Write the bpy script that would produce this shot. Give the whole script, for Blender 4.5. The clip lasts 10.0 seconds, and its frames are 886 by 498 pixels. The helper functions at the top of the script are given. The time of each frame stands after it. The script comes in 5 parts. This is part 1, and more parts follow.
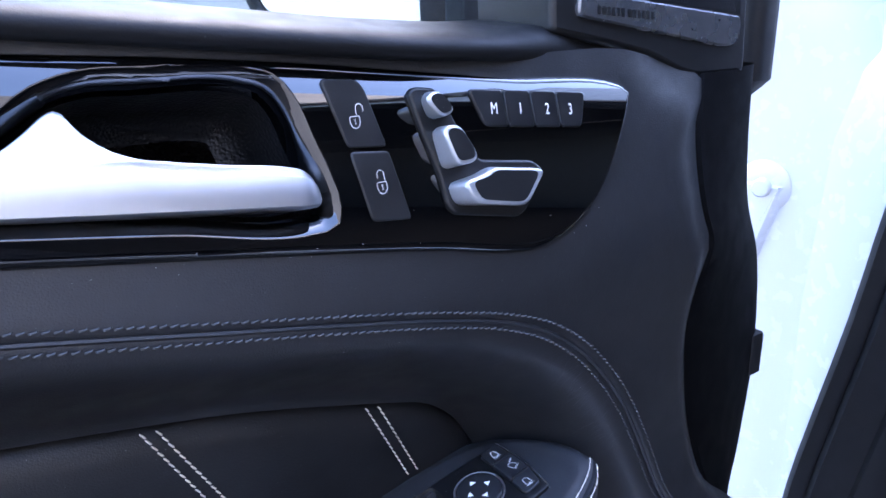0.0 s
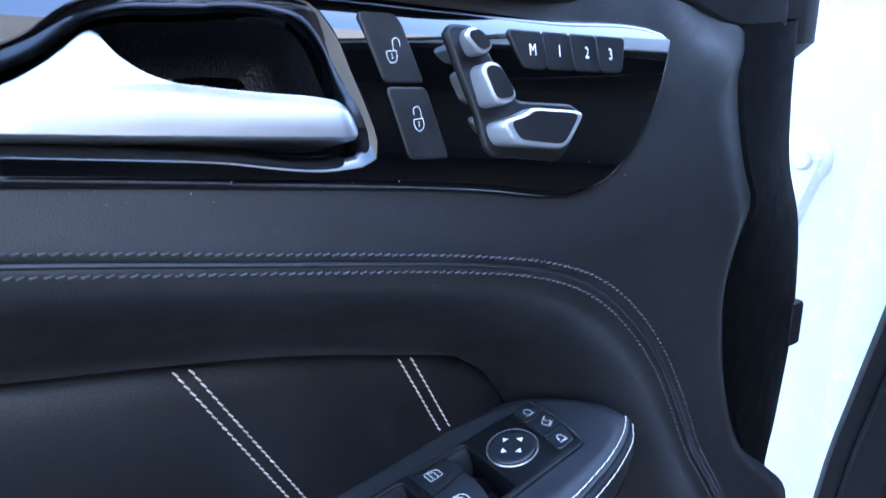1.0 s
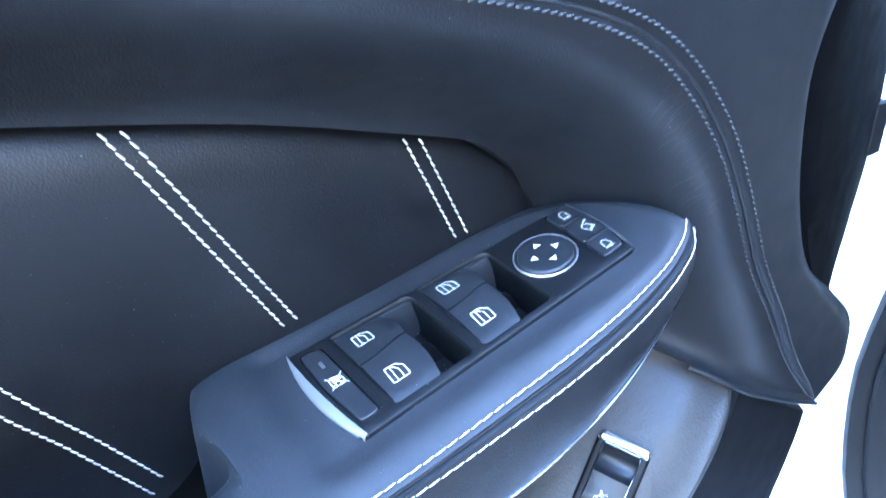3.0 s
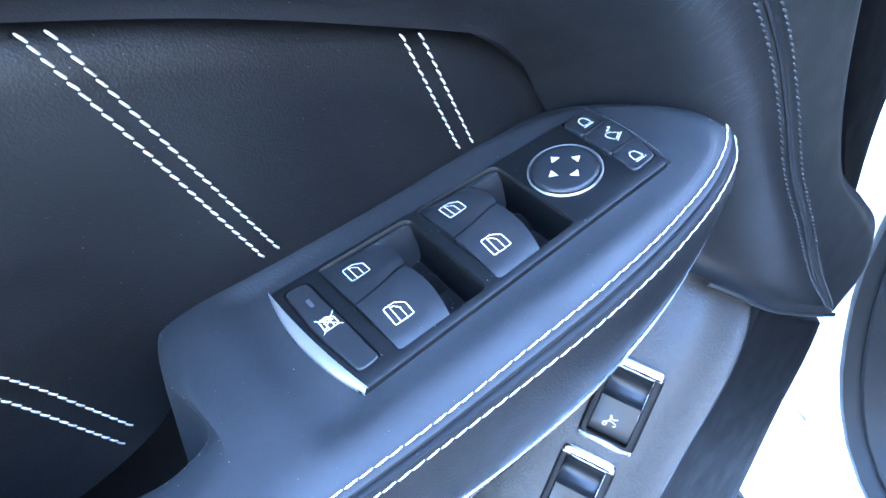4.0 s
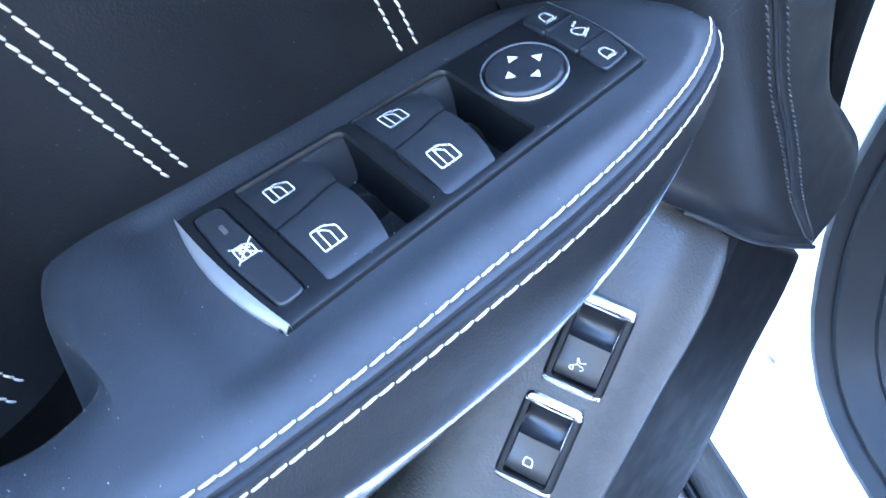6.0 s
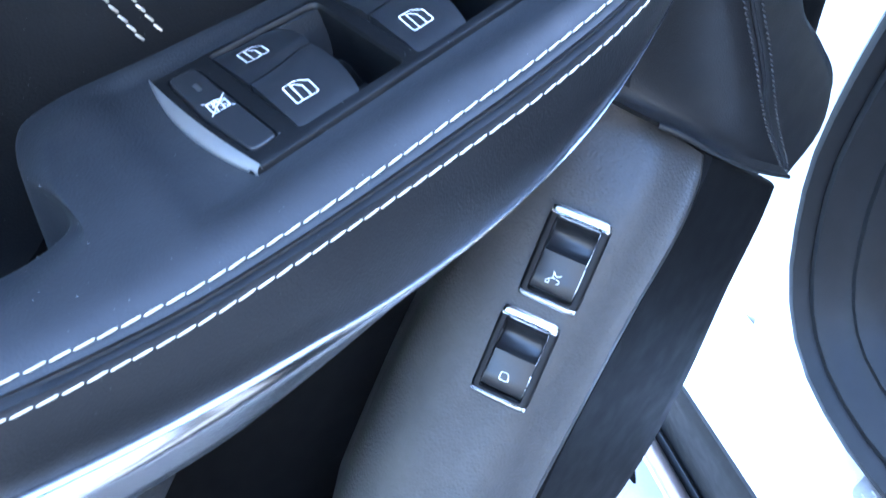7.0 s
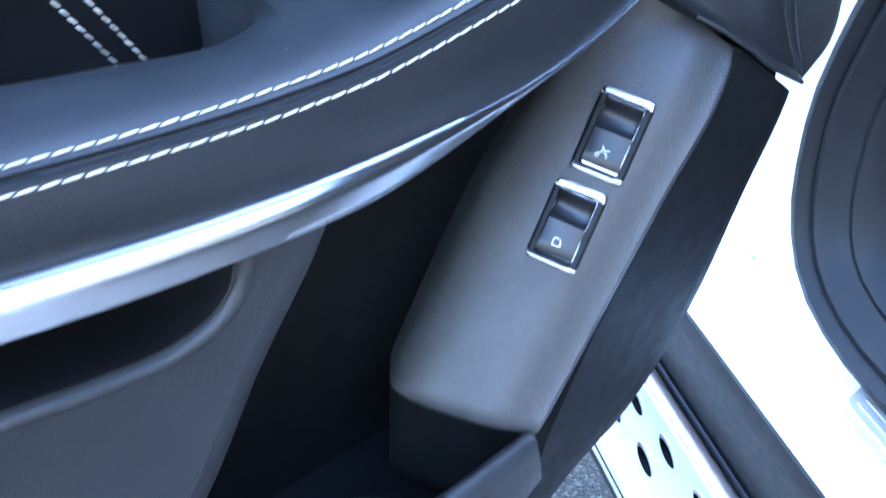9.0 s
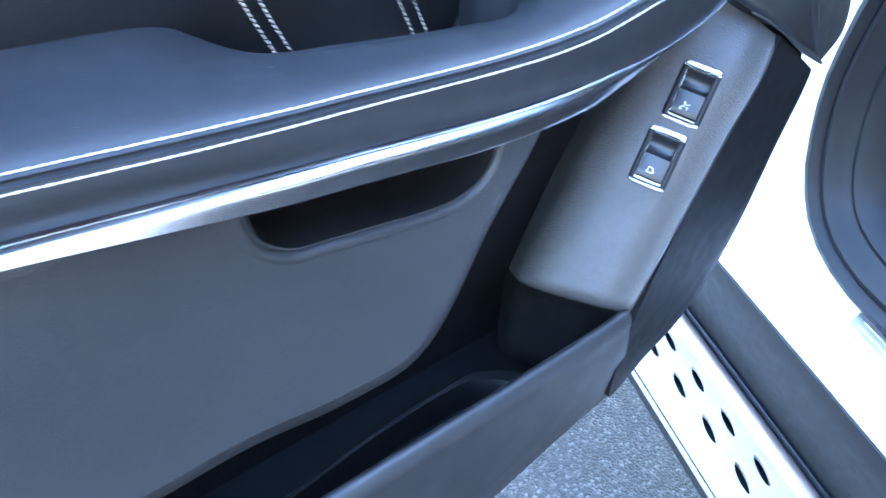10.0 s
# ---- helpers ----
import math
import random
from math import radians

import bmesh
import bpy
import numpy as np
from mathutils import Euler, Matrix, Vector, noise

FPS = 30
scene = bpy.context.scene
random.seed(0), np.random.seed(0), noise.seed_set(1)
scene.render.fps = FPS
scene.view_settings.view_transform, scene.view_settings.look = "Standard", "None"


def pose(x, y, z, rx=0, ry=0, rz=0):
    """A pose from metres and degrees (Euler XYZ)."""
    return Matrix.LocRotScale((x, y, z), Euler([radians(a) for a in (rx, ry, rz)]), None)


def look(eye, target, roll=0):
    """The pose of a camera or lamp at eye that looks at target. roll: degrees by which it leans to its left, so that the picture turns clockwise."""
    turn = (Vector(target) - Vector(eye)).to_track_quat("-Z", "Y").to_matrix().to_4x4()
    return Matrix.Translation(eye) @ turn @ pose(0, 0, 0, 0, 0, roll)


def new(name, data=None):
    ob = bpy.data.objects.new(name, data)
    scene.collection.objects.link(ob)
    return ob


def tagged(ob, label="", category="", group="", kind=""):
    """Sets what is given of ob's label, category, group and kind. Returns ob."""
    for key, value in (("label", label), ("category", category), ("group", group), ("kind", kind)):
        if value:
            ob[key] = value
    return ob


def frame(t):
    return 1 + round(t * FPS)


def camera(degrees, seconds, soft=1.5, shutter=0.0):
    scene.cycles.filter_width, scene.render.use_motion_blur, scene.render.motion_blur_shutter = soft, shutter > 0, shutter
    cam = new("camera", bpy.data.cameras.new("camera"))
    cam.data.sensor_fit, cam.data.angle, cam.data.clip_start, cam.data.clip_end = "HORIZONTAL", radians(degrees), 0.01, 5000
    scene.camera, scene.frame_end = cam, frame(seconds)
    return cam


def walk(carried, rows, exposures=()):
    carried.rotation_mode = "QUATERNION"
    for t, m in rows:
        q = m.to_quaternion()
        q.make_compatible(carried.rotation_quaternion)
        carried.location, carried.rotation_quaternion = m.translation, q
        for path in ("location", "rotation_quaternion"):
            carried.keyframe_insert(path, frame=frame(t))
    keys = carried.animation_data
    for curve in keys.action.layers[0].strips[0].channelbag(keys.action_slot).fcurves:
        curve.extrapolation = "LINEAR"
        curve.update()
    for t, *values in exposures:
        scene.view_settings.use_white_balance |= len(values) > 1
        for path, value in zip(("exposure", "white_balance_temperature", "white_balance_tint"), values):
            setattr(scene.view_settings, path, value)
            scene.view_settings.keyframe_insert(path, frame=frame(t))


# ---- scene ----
cam = camera(57.0, 10.0, 1.5, 0.4)
PATH = [
    (0, (0.019, 0.006, 1.294), (1.14, 1.526, 0.637), -0.8),
    (0.5, (0.017, 0.009, 1.288), (1.104, 1.553, 0.627), -0.8),
    (1, (0.015, 0.007, 1.271), (1.08, 1.564, 0.607), -0.9),
    (1.5, (0.016, 0.009, 1.25), (1.07, 1.571, 0.58), -0.9),
    (2, (0.023, 0.01, 1.238), (1.066, 1.563, 0.528), -0.9),
    (2.5, (0.04, 0.034, 1.223), (1.037, 1.55, 0.381), -0.8),
    (3, (0.048, 0.06, 1.204), (1.01, 1.526, 0.241), -1.3),
    (4.5, (0.076, 0.122, 1.188), (0.996, 1.371, -0.074), -0.6),
    (5, (0.085, 0.134, 1.18), (1.016, 1.361, -0.095), -0.5),
    (6.5, (0.081, 0.107, 1.144), (1.048, 1.302, -0.137), 0.5),
    (7, (0.071, 0.095, 1.13), (1.047, 1.282, -0.15), 1.1),
    (7.5, (0.058, 0.087, 1.118), (1.042, 1.267, -0.163), 1.5),
    (8, (0.049, 0.09, 1.115), (1.043, 1.269, -0.159), 1.6),
    (8.5, (0.038, 0.09, 1.111), (1.043, 1.269, -0.154), 1.7),
    (9, (-0.008, 0.06, 1.11), (1.005, 1.222, -0.163), 2.6),
    (9.5, (-0.092, 0.007, 1.132), (0.93, 1.161, -0.143), 3.3),
    (10, (-0.195, -0.011, 1.169), (0.839, 1.152, -0.087), 3.6),
]
walk(cam, [(t, look(eye, target, roll)) for t, eye, target, roll in PATH],
     exposures=[(0.0, 4.22, 6300, 24), (0.8, 4.45, 6000, 15), (1.5, 4.77, 5850, 11), (2.0, 5.12, 5800, 11), (2.5, 5.70, 5700, 8), (3.0, 5.90, 5700, 8), (4.5, 5.85, 5700, 8), (5.0, 5.85, 5700, 8), (6.5, 5.42, 5880, 9), (7.5, 5.07, 5880, 9), (9.0, 5.17, 5880, 9), (10.0, 5.55, 5850, 8)])

# ---------------------------------------------------------------- light
world = bpy.data.worlds.new("sky")
scene.world = world
world.use_nodes = True
wn = world.node_tree
sky = wn.nodes.new("ShaderNodeTexSky")
sky.sky_type = "NISHITA"
sky.sun_disc = False
SUN_EL, SUN_AZ = 52.0, 42.0          # degrees; azimuth in plan, counter-clockwise from +x
sky.sun_elevation = radians(SUN_EL)
sky.sun_rotation = radians(90.0 - SUN_AZ)
sky.air_density, sky.dust_density, sky.ozone_density = 1.0, 0.6, 2.5
bg = wn.nodes["Background"]
bg.inputs["Strength"].default_value = 0.15
wn.links.new(sky.outputs[0], bg.inputs["Color"])
sun_data = bpy.data.lights.new("sun", "SUN")
sun_data.energy, sun_data.angle, sun_data.color = 0.5, radians(28), (1.0, 0.97, 0.93)
sun = new("sun", sun_data)
sun_dir = Vector((math.cos(radians(SUN_AZ)) * math.cos(radians(SUN_EL)), math.sin(radians(SUN_AZ)) * math.cos(radians(SUN_EL)), math.sin(radians(SUN_EL))))
sun.matrix_world = Matrix.Translation(sun_dir * 20) @ sun_dir.to_track_quat("Z", "Y").to_matrix().to_4x4()

# ---------------------------------------------------------------- materials


def material(name, base, rough=0.5, metal=0.0, coat=0.0, spec=0.5, vary=0.12, vary_scale=30.0, grain=0.0, grain_scale=900.0, kind="noise",
             soft=0.0, soft_scale=14.0, rough_vary=0.06, dust=0.0):
    """A surface: base colour with broad and fine variation, gloss variation, and relief at two scales."""
    m = bpy.data.materials.new(name)
    m.use_nodes = True
    t = m.node_tree
    p = t.nodes["Principled BSDF"]
    p.inputs["Metallic"].default_value = metal
    p.inputs["Coat Weight"].default_value = coat
    p.inputs["Coat Roughness"].default_value = 0.04
    p.inputs["Specular IOR Level"].default_value = spec
    co = t.nodes.new("ShaderNodeTexCoord")

    def tex(scale, detail=4.0):
        n = t.nodes.new("ShaderNodeTexNoise")
        n.inputs["Scale"].default_value, n.inputs["Detail"].default_value = scale, detail
        t.links.new(co.outputs["Object"], n.inputs["Vector"])
        return n

    def span(src, lo, hi):
        n = t.nodes.new("ShaderNodeMapRange")
        n.inputs["From Min"].default_value, n.inputs["From Max"].default_value = 0.3, 0.7
        n.inputs["To Min"].default_value, n.inputs["To Max"].default_value = lo, hi
        t.links.new(src, n.inputs["Value"])
        return n.outputs[0]

    broad, fine = tex(vary_scale), tex(vary_scale * 11)
    add = t.nodes.new("ShaderNodeMath")
    add.operation = "MULTIPLY"
    t.links.new(span(broad.outputs["Fac"], 1 - vary, 1 + vary), add.inputs[0])
    t.links.new(span(fine.outputs["Fac"], 1 - vary * 0.6, 1 + vary * 0.6), add.inputs[1])
    mul = t.nodes.new("ShaderNodeVectorMath")
    mul.operation = "SCALE"
    mul.inputs[0].default_value = base
    t.links.new(add.outputs[0], mul.inputs["Scale"])
    colour = mul.outputs[0]
    if dust:
        specks = tex(1100.0, 1.0)
        cut = t.nodes.new("ShaderNodeMapRange")
        cut.inputs["From Min"].default_value, cut.inputs["From Max"].default_value = 0.775, 0.80
        cut.inputs["To Max"].default_value = dust
        t.links.new(specks.outputs["Fac"], cut.inputs["Value"])
        mix = t.nodes.new("ShaderNodeMix")
        mix.data_type = "RGBA"
        mix.inputs[7].default_value = (0.45, 0.45, 0.45, 1)
        t.links.new(cut.outputs[0], mix.inputs[0])
        t.links.new(colour, mix.inputs[6])
        colour = mix.outputs[2]
    t.links.new(colour, p.inputs["Base Color"])
    t.links.new(span(tex(vary_scale * 2.3).outputs["Fac"], max(rough - rough_vary, 0.01), rough + rough_vary), p.inputs["Roughness"])
    last = None
    if grain:
        b = t.nodes.new("ShaderNodeBump")
        b.inputs["Strength"].default_value, b.inputs["Distance"].default_value = grain, 0.0006
        if kind == "noise":
            src = tex(grain_scale, 2.0).outputs["Fac"]
        else:
            v = t.nodes.new("ShaderNodeTexVoronoi")
            v.feature = "SMOOTH_F1"
            v.inputs["Scale"].default_value = grain_scale
            t.links.new(co.outputs["Object"], v.inputs["Vector"])
            src = v.outputs["Distance"]
        t.links.new(src, b.inputs["Height"])
        last = b
    if soft:
        b = t.nodes.new("ShaderNodeBump")
        b.inputs["Strength"].default_value, b.inputs["Distance"].default_value = soft, 0.004
        t.links.new(tex(soft_scale, 3.0).outputs["Fac"], b.inputs["Height"])
        if last:
            t.links.new(last.outputs[0], b.inputs["Normal"])
        last = b
    if last:
        t.links.new(last.outputs[0], p.inputs["Normal"])
    return m


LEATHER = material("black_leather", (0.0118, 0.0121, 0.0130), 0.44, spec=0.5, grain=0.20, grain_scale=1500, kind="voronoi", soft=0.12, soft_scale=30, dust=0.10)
LEATHER_INSET = material("padded_leather", (0.0066, 0.0068, 0.0074), 0.45, spec=0.5, grain=0.20, grain_scale=1400, kind="voronoi", soft=0.18, soft_scale=12, dust=0.25)
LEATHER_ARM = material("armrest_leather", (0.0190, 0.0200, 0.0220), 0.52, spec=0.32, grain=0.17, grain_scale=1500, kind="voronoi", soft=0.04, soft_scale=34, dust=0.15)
PLASTIC = material("grained_plastic", (0.0520, 0.0500, 0.0480), 0.43, spec=0.36, grain=0.50, grain_scale=760, kind="voronoi", vary_scale=18)
PLASTIC_SMOOTH = material("smooth_plastic", (0.0050, 0.0052, 0.0056), 0.42, spec=0.4, grain=0.15, grain_scale=1500)
PLASTIC_LOW = material("lower_panel_plastic", (0.0205, 0.0208, 0.0215), 0.46, grain=0.35, grain_scale=1300, kind="voronoi", vary_scale=10)
# near-black: painted shade in pockets and gaps, also some dark plastic parts
PLASTIC_DARK = material("dark_plastic_and_shade", (0.0040, 0.0041, 0.0045), 0.7, spec=0.16, grain=0.2, grain_scale=1300)
PAD_VINYL = material("ledge_vinyl", (0.0034, 0.0036, 0.0040), 0.58, spec=0.26, grain=0.10, grain_scale=1500, kind="voronoi", dust=0.1)
BADGE = material("badge_plate", (0.20, 0.205, 0.215), 0.27, 0.85, vary=0.05, rough_vary=0.02)
END_SILVER = material("silver_end_strip", (0.62, 0.61, 0.59), 0.36, 0.9, vary=0.03, rough_vary=0.02)
ROCKER = material("glossy_rocker", (0.012, 0.0125, 0.014), 0.32, spec=0.5, rough_vary=0.02, dust=0.1)
SCUFF = material("scuffed_leather", (0.065, 0.066, 0.068), 0.5)
DUST = material("pale_dust", (0.42, 0.42, 0.42), 0.9)
CUP_PLASTIC = material("handle_cup_plastic", (0.0055, 0.0055, 0.0058), 0.46, spec=0.45, grain=0.8, grain_scale=800, kind="voronoi")
BUTTON = material("soft_touch_button", (0.0145, 0.0155, 0.0172), 0.38, grain=0.06, grain_scale=2200, dust=0.12)
TRIM_BUTTON = material("black_trim_button", (0.0060, 0.0062, 0.0066), 0.38, grain=0.06, grain_scale=2200, dust=0.12)
SWITCH_BODY = material("switch_housing", (0.0038, 0.0041, 0.0046), 0.46, spec=0.34, grain=0.15, grain_scale=2000, dust=0.35)
PIANO = material("piano_black", (0.0010, 0.0010, 0.0011), 0.045, coat=1.0, rough_vary=0.02, vary=0.05, dust=0.04)
SATIN = material("satin_metal", (0.47, 0.478, 0.49), 0.34, 1.0, vary=0.02, vary_scale=12, rough_vary=0.01)
KEY_SILVER = material("silver_painted_plastic", (0.50, 0.51, 0.52), 0.30, 0.65, vary=0.03, rough_vary=0.012)
SWITCH_CHROME = material("satin_chrome", (0.74, 0.75, 0.76), 0.24, 1.0, vary=0.03, rough_vary=0.01)
ALUMINIUM = material("anodised_strip", (0.34, 0.345, 0.355), 0.24, 1.0, vary=0.04, rough_vary=0.012)
STEEL = material("brushed_step_steel", (0.40, 0.375, 0.35), 0.42, 0.45, vary=0.06, grain=0.06, grain_scale=900)
WHITE_PAINT = material("white_car_paint", (0.60, 0.59, 0.58), 0.25, coat=1.0, vary=0.006)
RUBBER = material("seal_rubber", (0.0055, 0.0055, 0.006), 0.55, spec=0.28, grain=0.12, grain_scale=900)
END_PLASTIC = material("end_strip_plastic", (0.0048, 0.0050, 0.0056), 0.58, spec=0.18, grain=0.15, grain_scale=1500)
CAP_PLASTIC = material("end_cap_plastic", (0.0012, 0.0012, 0.0014), 0.7, spec=0.06, grain=0.15, grain_scale=1500)
CLADDING = material("sill_cladding", (0.0085, 0.0086, 0.0090), 0.6, spec=0.3, grain=0.5, grain_scale=1100)
ICON = material("icon_print", (0.88, 0.84, 0.76), 0.5, vary=0.03)
THREAD_WHITE = material("white_thread", (0.66, 0.59, 0.48), 0.75, vary=0.12, vary_scale=300)
THREAD_GREY = material("grey_thread", (0.034, 0.0335, 0.033), 0.6, vary=0.2, vary_scale=300)
BRONZE = material("bronze_grey_rail", (0.20, 0.155, 0.135), 0.38, 0.6, vary=0.06)
HEADLINER = material("black_headliner", (0.012, 0.012, 0.013), 0.9, grain=0.2, grain_scale=600)
INTERIOR = material("cabin_dark", (0.004, 0.004, 0.0045), 0.6, grain=0.2, grain_scale=500)
RENDERED_LIGHT = material("beige_render", (0.72, 0.60, 0.50), 0.9, vary=0.1, vary_scale=1.5)
RENDERED = material("pale_render", (0.33, 0.29, 0.25), 0.9, vary=0.1, vary_scale=1.5)
GLASS = bpy.data.materials.new("window_glass")
GLASS.use_nodes = True
gp = GLASS.node_tree.nodes["Principled BSDF"]
gp.inputs["Transmission Weight"].default_value, gp.inputs["Roughness"].default_value, gp.inputs["IOR"].default_value = 1.0, 0.0, 1.45
gp.inputs["Base Color"].default_value = (0.72, 0.80, 0.80, 1)
MIRROR = material("mirror_glass", (0.85, 0.86, 0.87), 0.02, 1.0, vary=0.0, rough_vary=0.005)
ASPHALT = bpy.data.materials.new("asphalt")
ASPHALT.use_nodes = True
at = ASPHALT.node_tree
ap = at.nodes["Principled BSDF"]
ap.inputs["Roughness"].default_value = 0.85
aco = at.nodes.new("ShaderNodeTexCoord")
avo = at.nodes.new("ShaderNodeTexVoronoi")
avo.inputs["Scale"].default_value = 200.0
ano = at.nodes.new("ShaderNodeTexNoise")
ano.inputs["Scale"].default_value = 9.0
for n_ in (avo, ano):
    at.links.new(aco.outputs["Object"], n_.inputs["Vector"])
amap = at.nodes.new("ShaderNodeMapRange")
amap.inputs["From Min"].default_value, amap.inputs["From Max"].default_value = 0.0, 1.0
amap.inputs["To Min"].default_value, amap.inputs["To Max"].default_value = 0.006, 0.064
asep = at.nodes.new("ShaderNodeSeparateColor")
at.links.new(avo.outputs["Color"], asep.inputs[0])
apow = at.nodes.new("ShaderNodeMath")
apow.operation = "POWER"
apow.inputs[1].default_value = 5.0
at.links.new(asep.outputs[0], apow.inputs[0])
at.links.new(apow.outputs[0], amap.inputs["Value"])
amul = at.nodes.new("ShaderNodeMath")
amul.operation = "MULTIPLY"
aspan = at.nodes.new("ShaderNodeMapRange")
aspan.inputs["To Min"].default_value, aspan.inputs["To Max"].default_value = 0.7, 1.3
at.links.new(ano.outputs["Fac"], aspan.inputs["Value"])
at.links.new(amap.outputs[0], amul.inputs[0])
at.links.new(aspan.outputs[0], amul.inputs[1])
atint = at.nodes.new("ShaderNodeVectorMath")
atint.operation = "SCALE"
atint.inputs[0].default_value = (1.0, 0.94, 0.86)
at.links.new(amul.outputs[0], atint.inputs["Scale"])
at.links.new(atint.outputs[0], ap.inputs["Base Color"])
abump = at.nodes.new("ShaderNodeBump")
abump.inputs["Strength"].default_value, abump.inputs["Distance"].default_value, abump.invert = 0.8, 0.004, True
at.links.new(avo.outputs["Distance"], abump.inputs["Height"])
at.links.new(abump.outputs[0], ap.inputs["Normal"])

random.seed(7)

# ---------------------------------------------------------------- building helpers


def smooth(v):
    v = min(max(v, 0.0), 1.0)
    return v * v * (3 - 2 * v)


def softplus(v, w):
    return v if v > 30 * w else w * math.log1p(math.exp(v / w))


def curve(pts, n, closed=False):
    """n points along a smooth curve through pts, evenly spaced."""
    pts = [Vector(p) for p in pts]
    k = len(pts)
    dense = []
    for i in range(k if closed else k - 1):
        if closed:
            p0, p1, p2, p3 = (pts[(i + j) % k] for j in (-1, 0, 1, 2))
        else:
            p1, p2 = pts[i], pts[i + 1]
            p0 = pts[i - 1] if i else p1 * 2 - p2
            p3 = pts[i + 2] if i + 2 < k else p2 * 2 - p1
        d1, d2 = max((p2 - p1).length, 1e-6), 0
        a, b = max((p1 - p0).length, 1e-6), max((p3 - p2).length, 1e-6)
        m1 = ((p1 - p0) / a * d1 + (p2 - p1) / d1 * a) / (a + d1) * d1
        m2 = ((p2 - p1) / d1 * b + (p3 - p2) / b * d1) / (b + d1) * d1
        for j in range(12):
            s = j / 12
            dense.append(p1 * (2 * s ** 3 - 3 * s * s + 1) + m1 * (s ** 3 - 2 * s * s + s) + p2 * (3 * s * s - 2 * s ** 3) + m2 * (s ** 3 - s * s))
    dense.append(pts[0] if closed else pts[-1])
    return even(dense, n, closed)


def even(dense, n, closed=False):
    acc = [0.0]
    for a, b in zip(dense, dense[1:]):
        acc.append(acc[-1] + (b - a).length)
    out, j = [], 0
    for i in range(n):
        d = acc[-1] * i / (n if closed else n - 1)
        while j < len(acc) - 2 and acc[j + 1] < d:
            j += 1
        out.append(dense[j].lerp(dense[j + 1], min(1, (d - acc[j]) / max(acc[j + 1] - acc[j], 1e-9))))
    return out


def rounded(pts, r, n=4):
    """A closed outline with its corners rounded; r one radius or one per corner."""
    k, out = len(pts), []
    for i in range(k):
        p0, p1, p2 = Vector(pts[i - 1]), Vector(pts[i]), Vector(pts[(i + 1) % k])
        ri = r[i] if isinstance(r, (list, tuple)) else r
        a, b = (p0 - p1), (p2 - p1)
        da, db = min(ri, a.length * 0.45), min(ri, b.length * 0.45)
        s, e = p1 + a.normalized() * da, p1 + b.normalized() * db
        for j in range(n + 1):
            w = j / n
            out.append(s * (1 - w) ** 2 + p1 * 2 * w * (1 - w) + e * w * w)
    return out


def ccw(poly):
    area = sum(a[0] * b[1] - b[0] * a[1] for a, b in zip(poly, poly[1:] + poly[:1]))
    return list(poly) if area > 0 else list(reversed(poly))


def inset_of(poly, d):
    """The counter-clockwise outline moved inwards by d."""
    k, out = len(poly), []
    for i in range(k):
        p0, p1, p2 = poly[i - 1], poly[i], poly[(i + 1) % k]
        e1, e2 = (p1 - p0), (p2 - p1)
        if e1.length < 1e-7 or e2.length < 1e-7:
            e1 = e2 = (p2 - p0)
        n1, n2 = Vector((-e1.y, e1.x)).normalized(), Vector((-e2.y, e2.x)).normalized()
        m = n1 + n2
        m = m / max(m.length_squared, 0.6) * 2
        out.append(p1 + m * d)
    return out


def plate(bm, outline, prof, m, slot=0, holes=(), cap=True, shade_from=99):
    """A plate: outline in its own plane, raised through (inset, height) steps, laid by the matrix m. holes: (outline, steps) sunk from the last height."""
    base = ccw([Vector(p) for p in outline])

    def ring(poly, d, h):
        return [bm.verts.new(m @ Vector((q.x, q.y, h))) for q in (inset_of(poly, d) if d else poly)]

    def skirt(a, b, flip=False, tone=slot):
        for i in range(len(a)):
            q = (a[i - 1], a[i], b[i], b[i - 1])
            f = bm.faces.new(tuple(reversed(q)) if flip else q)
            f.material_index, f.smooth = tone, True

    rings = [ring(base, d, h) for d, h in prof]
    for a, b in zip(rings, rings[1:]):
        skirt(a, b)
    if not holes:
        if cap:
            f = bm.faces.new(rings[-1])
            f.material_index, f.smooth = slot, False
        return
    edges = [bm.edges.get((rings[-1][i - 1], rings[-1][i])) or bm.edges.new((rings[-1][i - 1], rings[-1][i])) for i in range(len(rings[-1]))]
    for hole, steps in holes:
        hp = ccw([Vector(p) for p in hole])
        hr = [ring(hp, d, h) for d, h in steps]
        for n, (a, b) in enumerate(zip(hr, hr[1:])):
            # deeper hole walls take slot 1, shade put into the colour
            skirt(a, b, tone=1 if n >= shade_from else slot)
        edges += [bm.edges.get((hr[0][i - 1], hr[0][i])) or bm.edges.new((hr[0][i - 1], hr[0][i])) for i in range(len(hr[0]))]
    got = bmesh.ops.triangle_fill(bm, edges=edges, use_beauty=True)
    nrm = (m.to_3x3() @ Vector((0, 0, 1)))
    for f in got["geom"]:
        if isinstance(f, bmesh.types.BMFace):
            f.normal_update()
            if f.normal.dot(nrm) < 0:
                f.normal_flip()
            f.material_index = slot


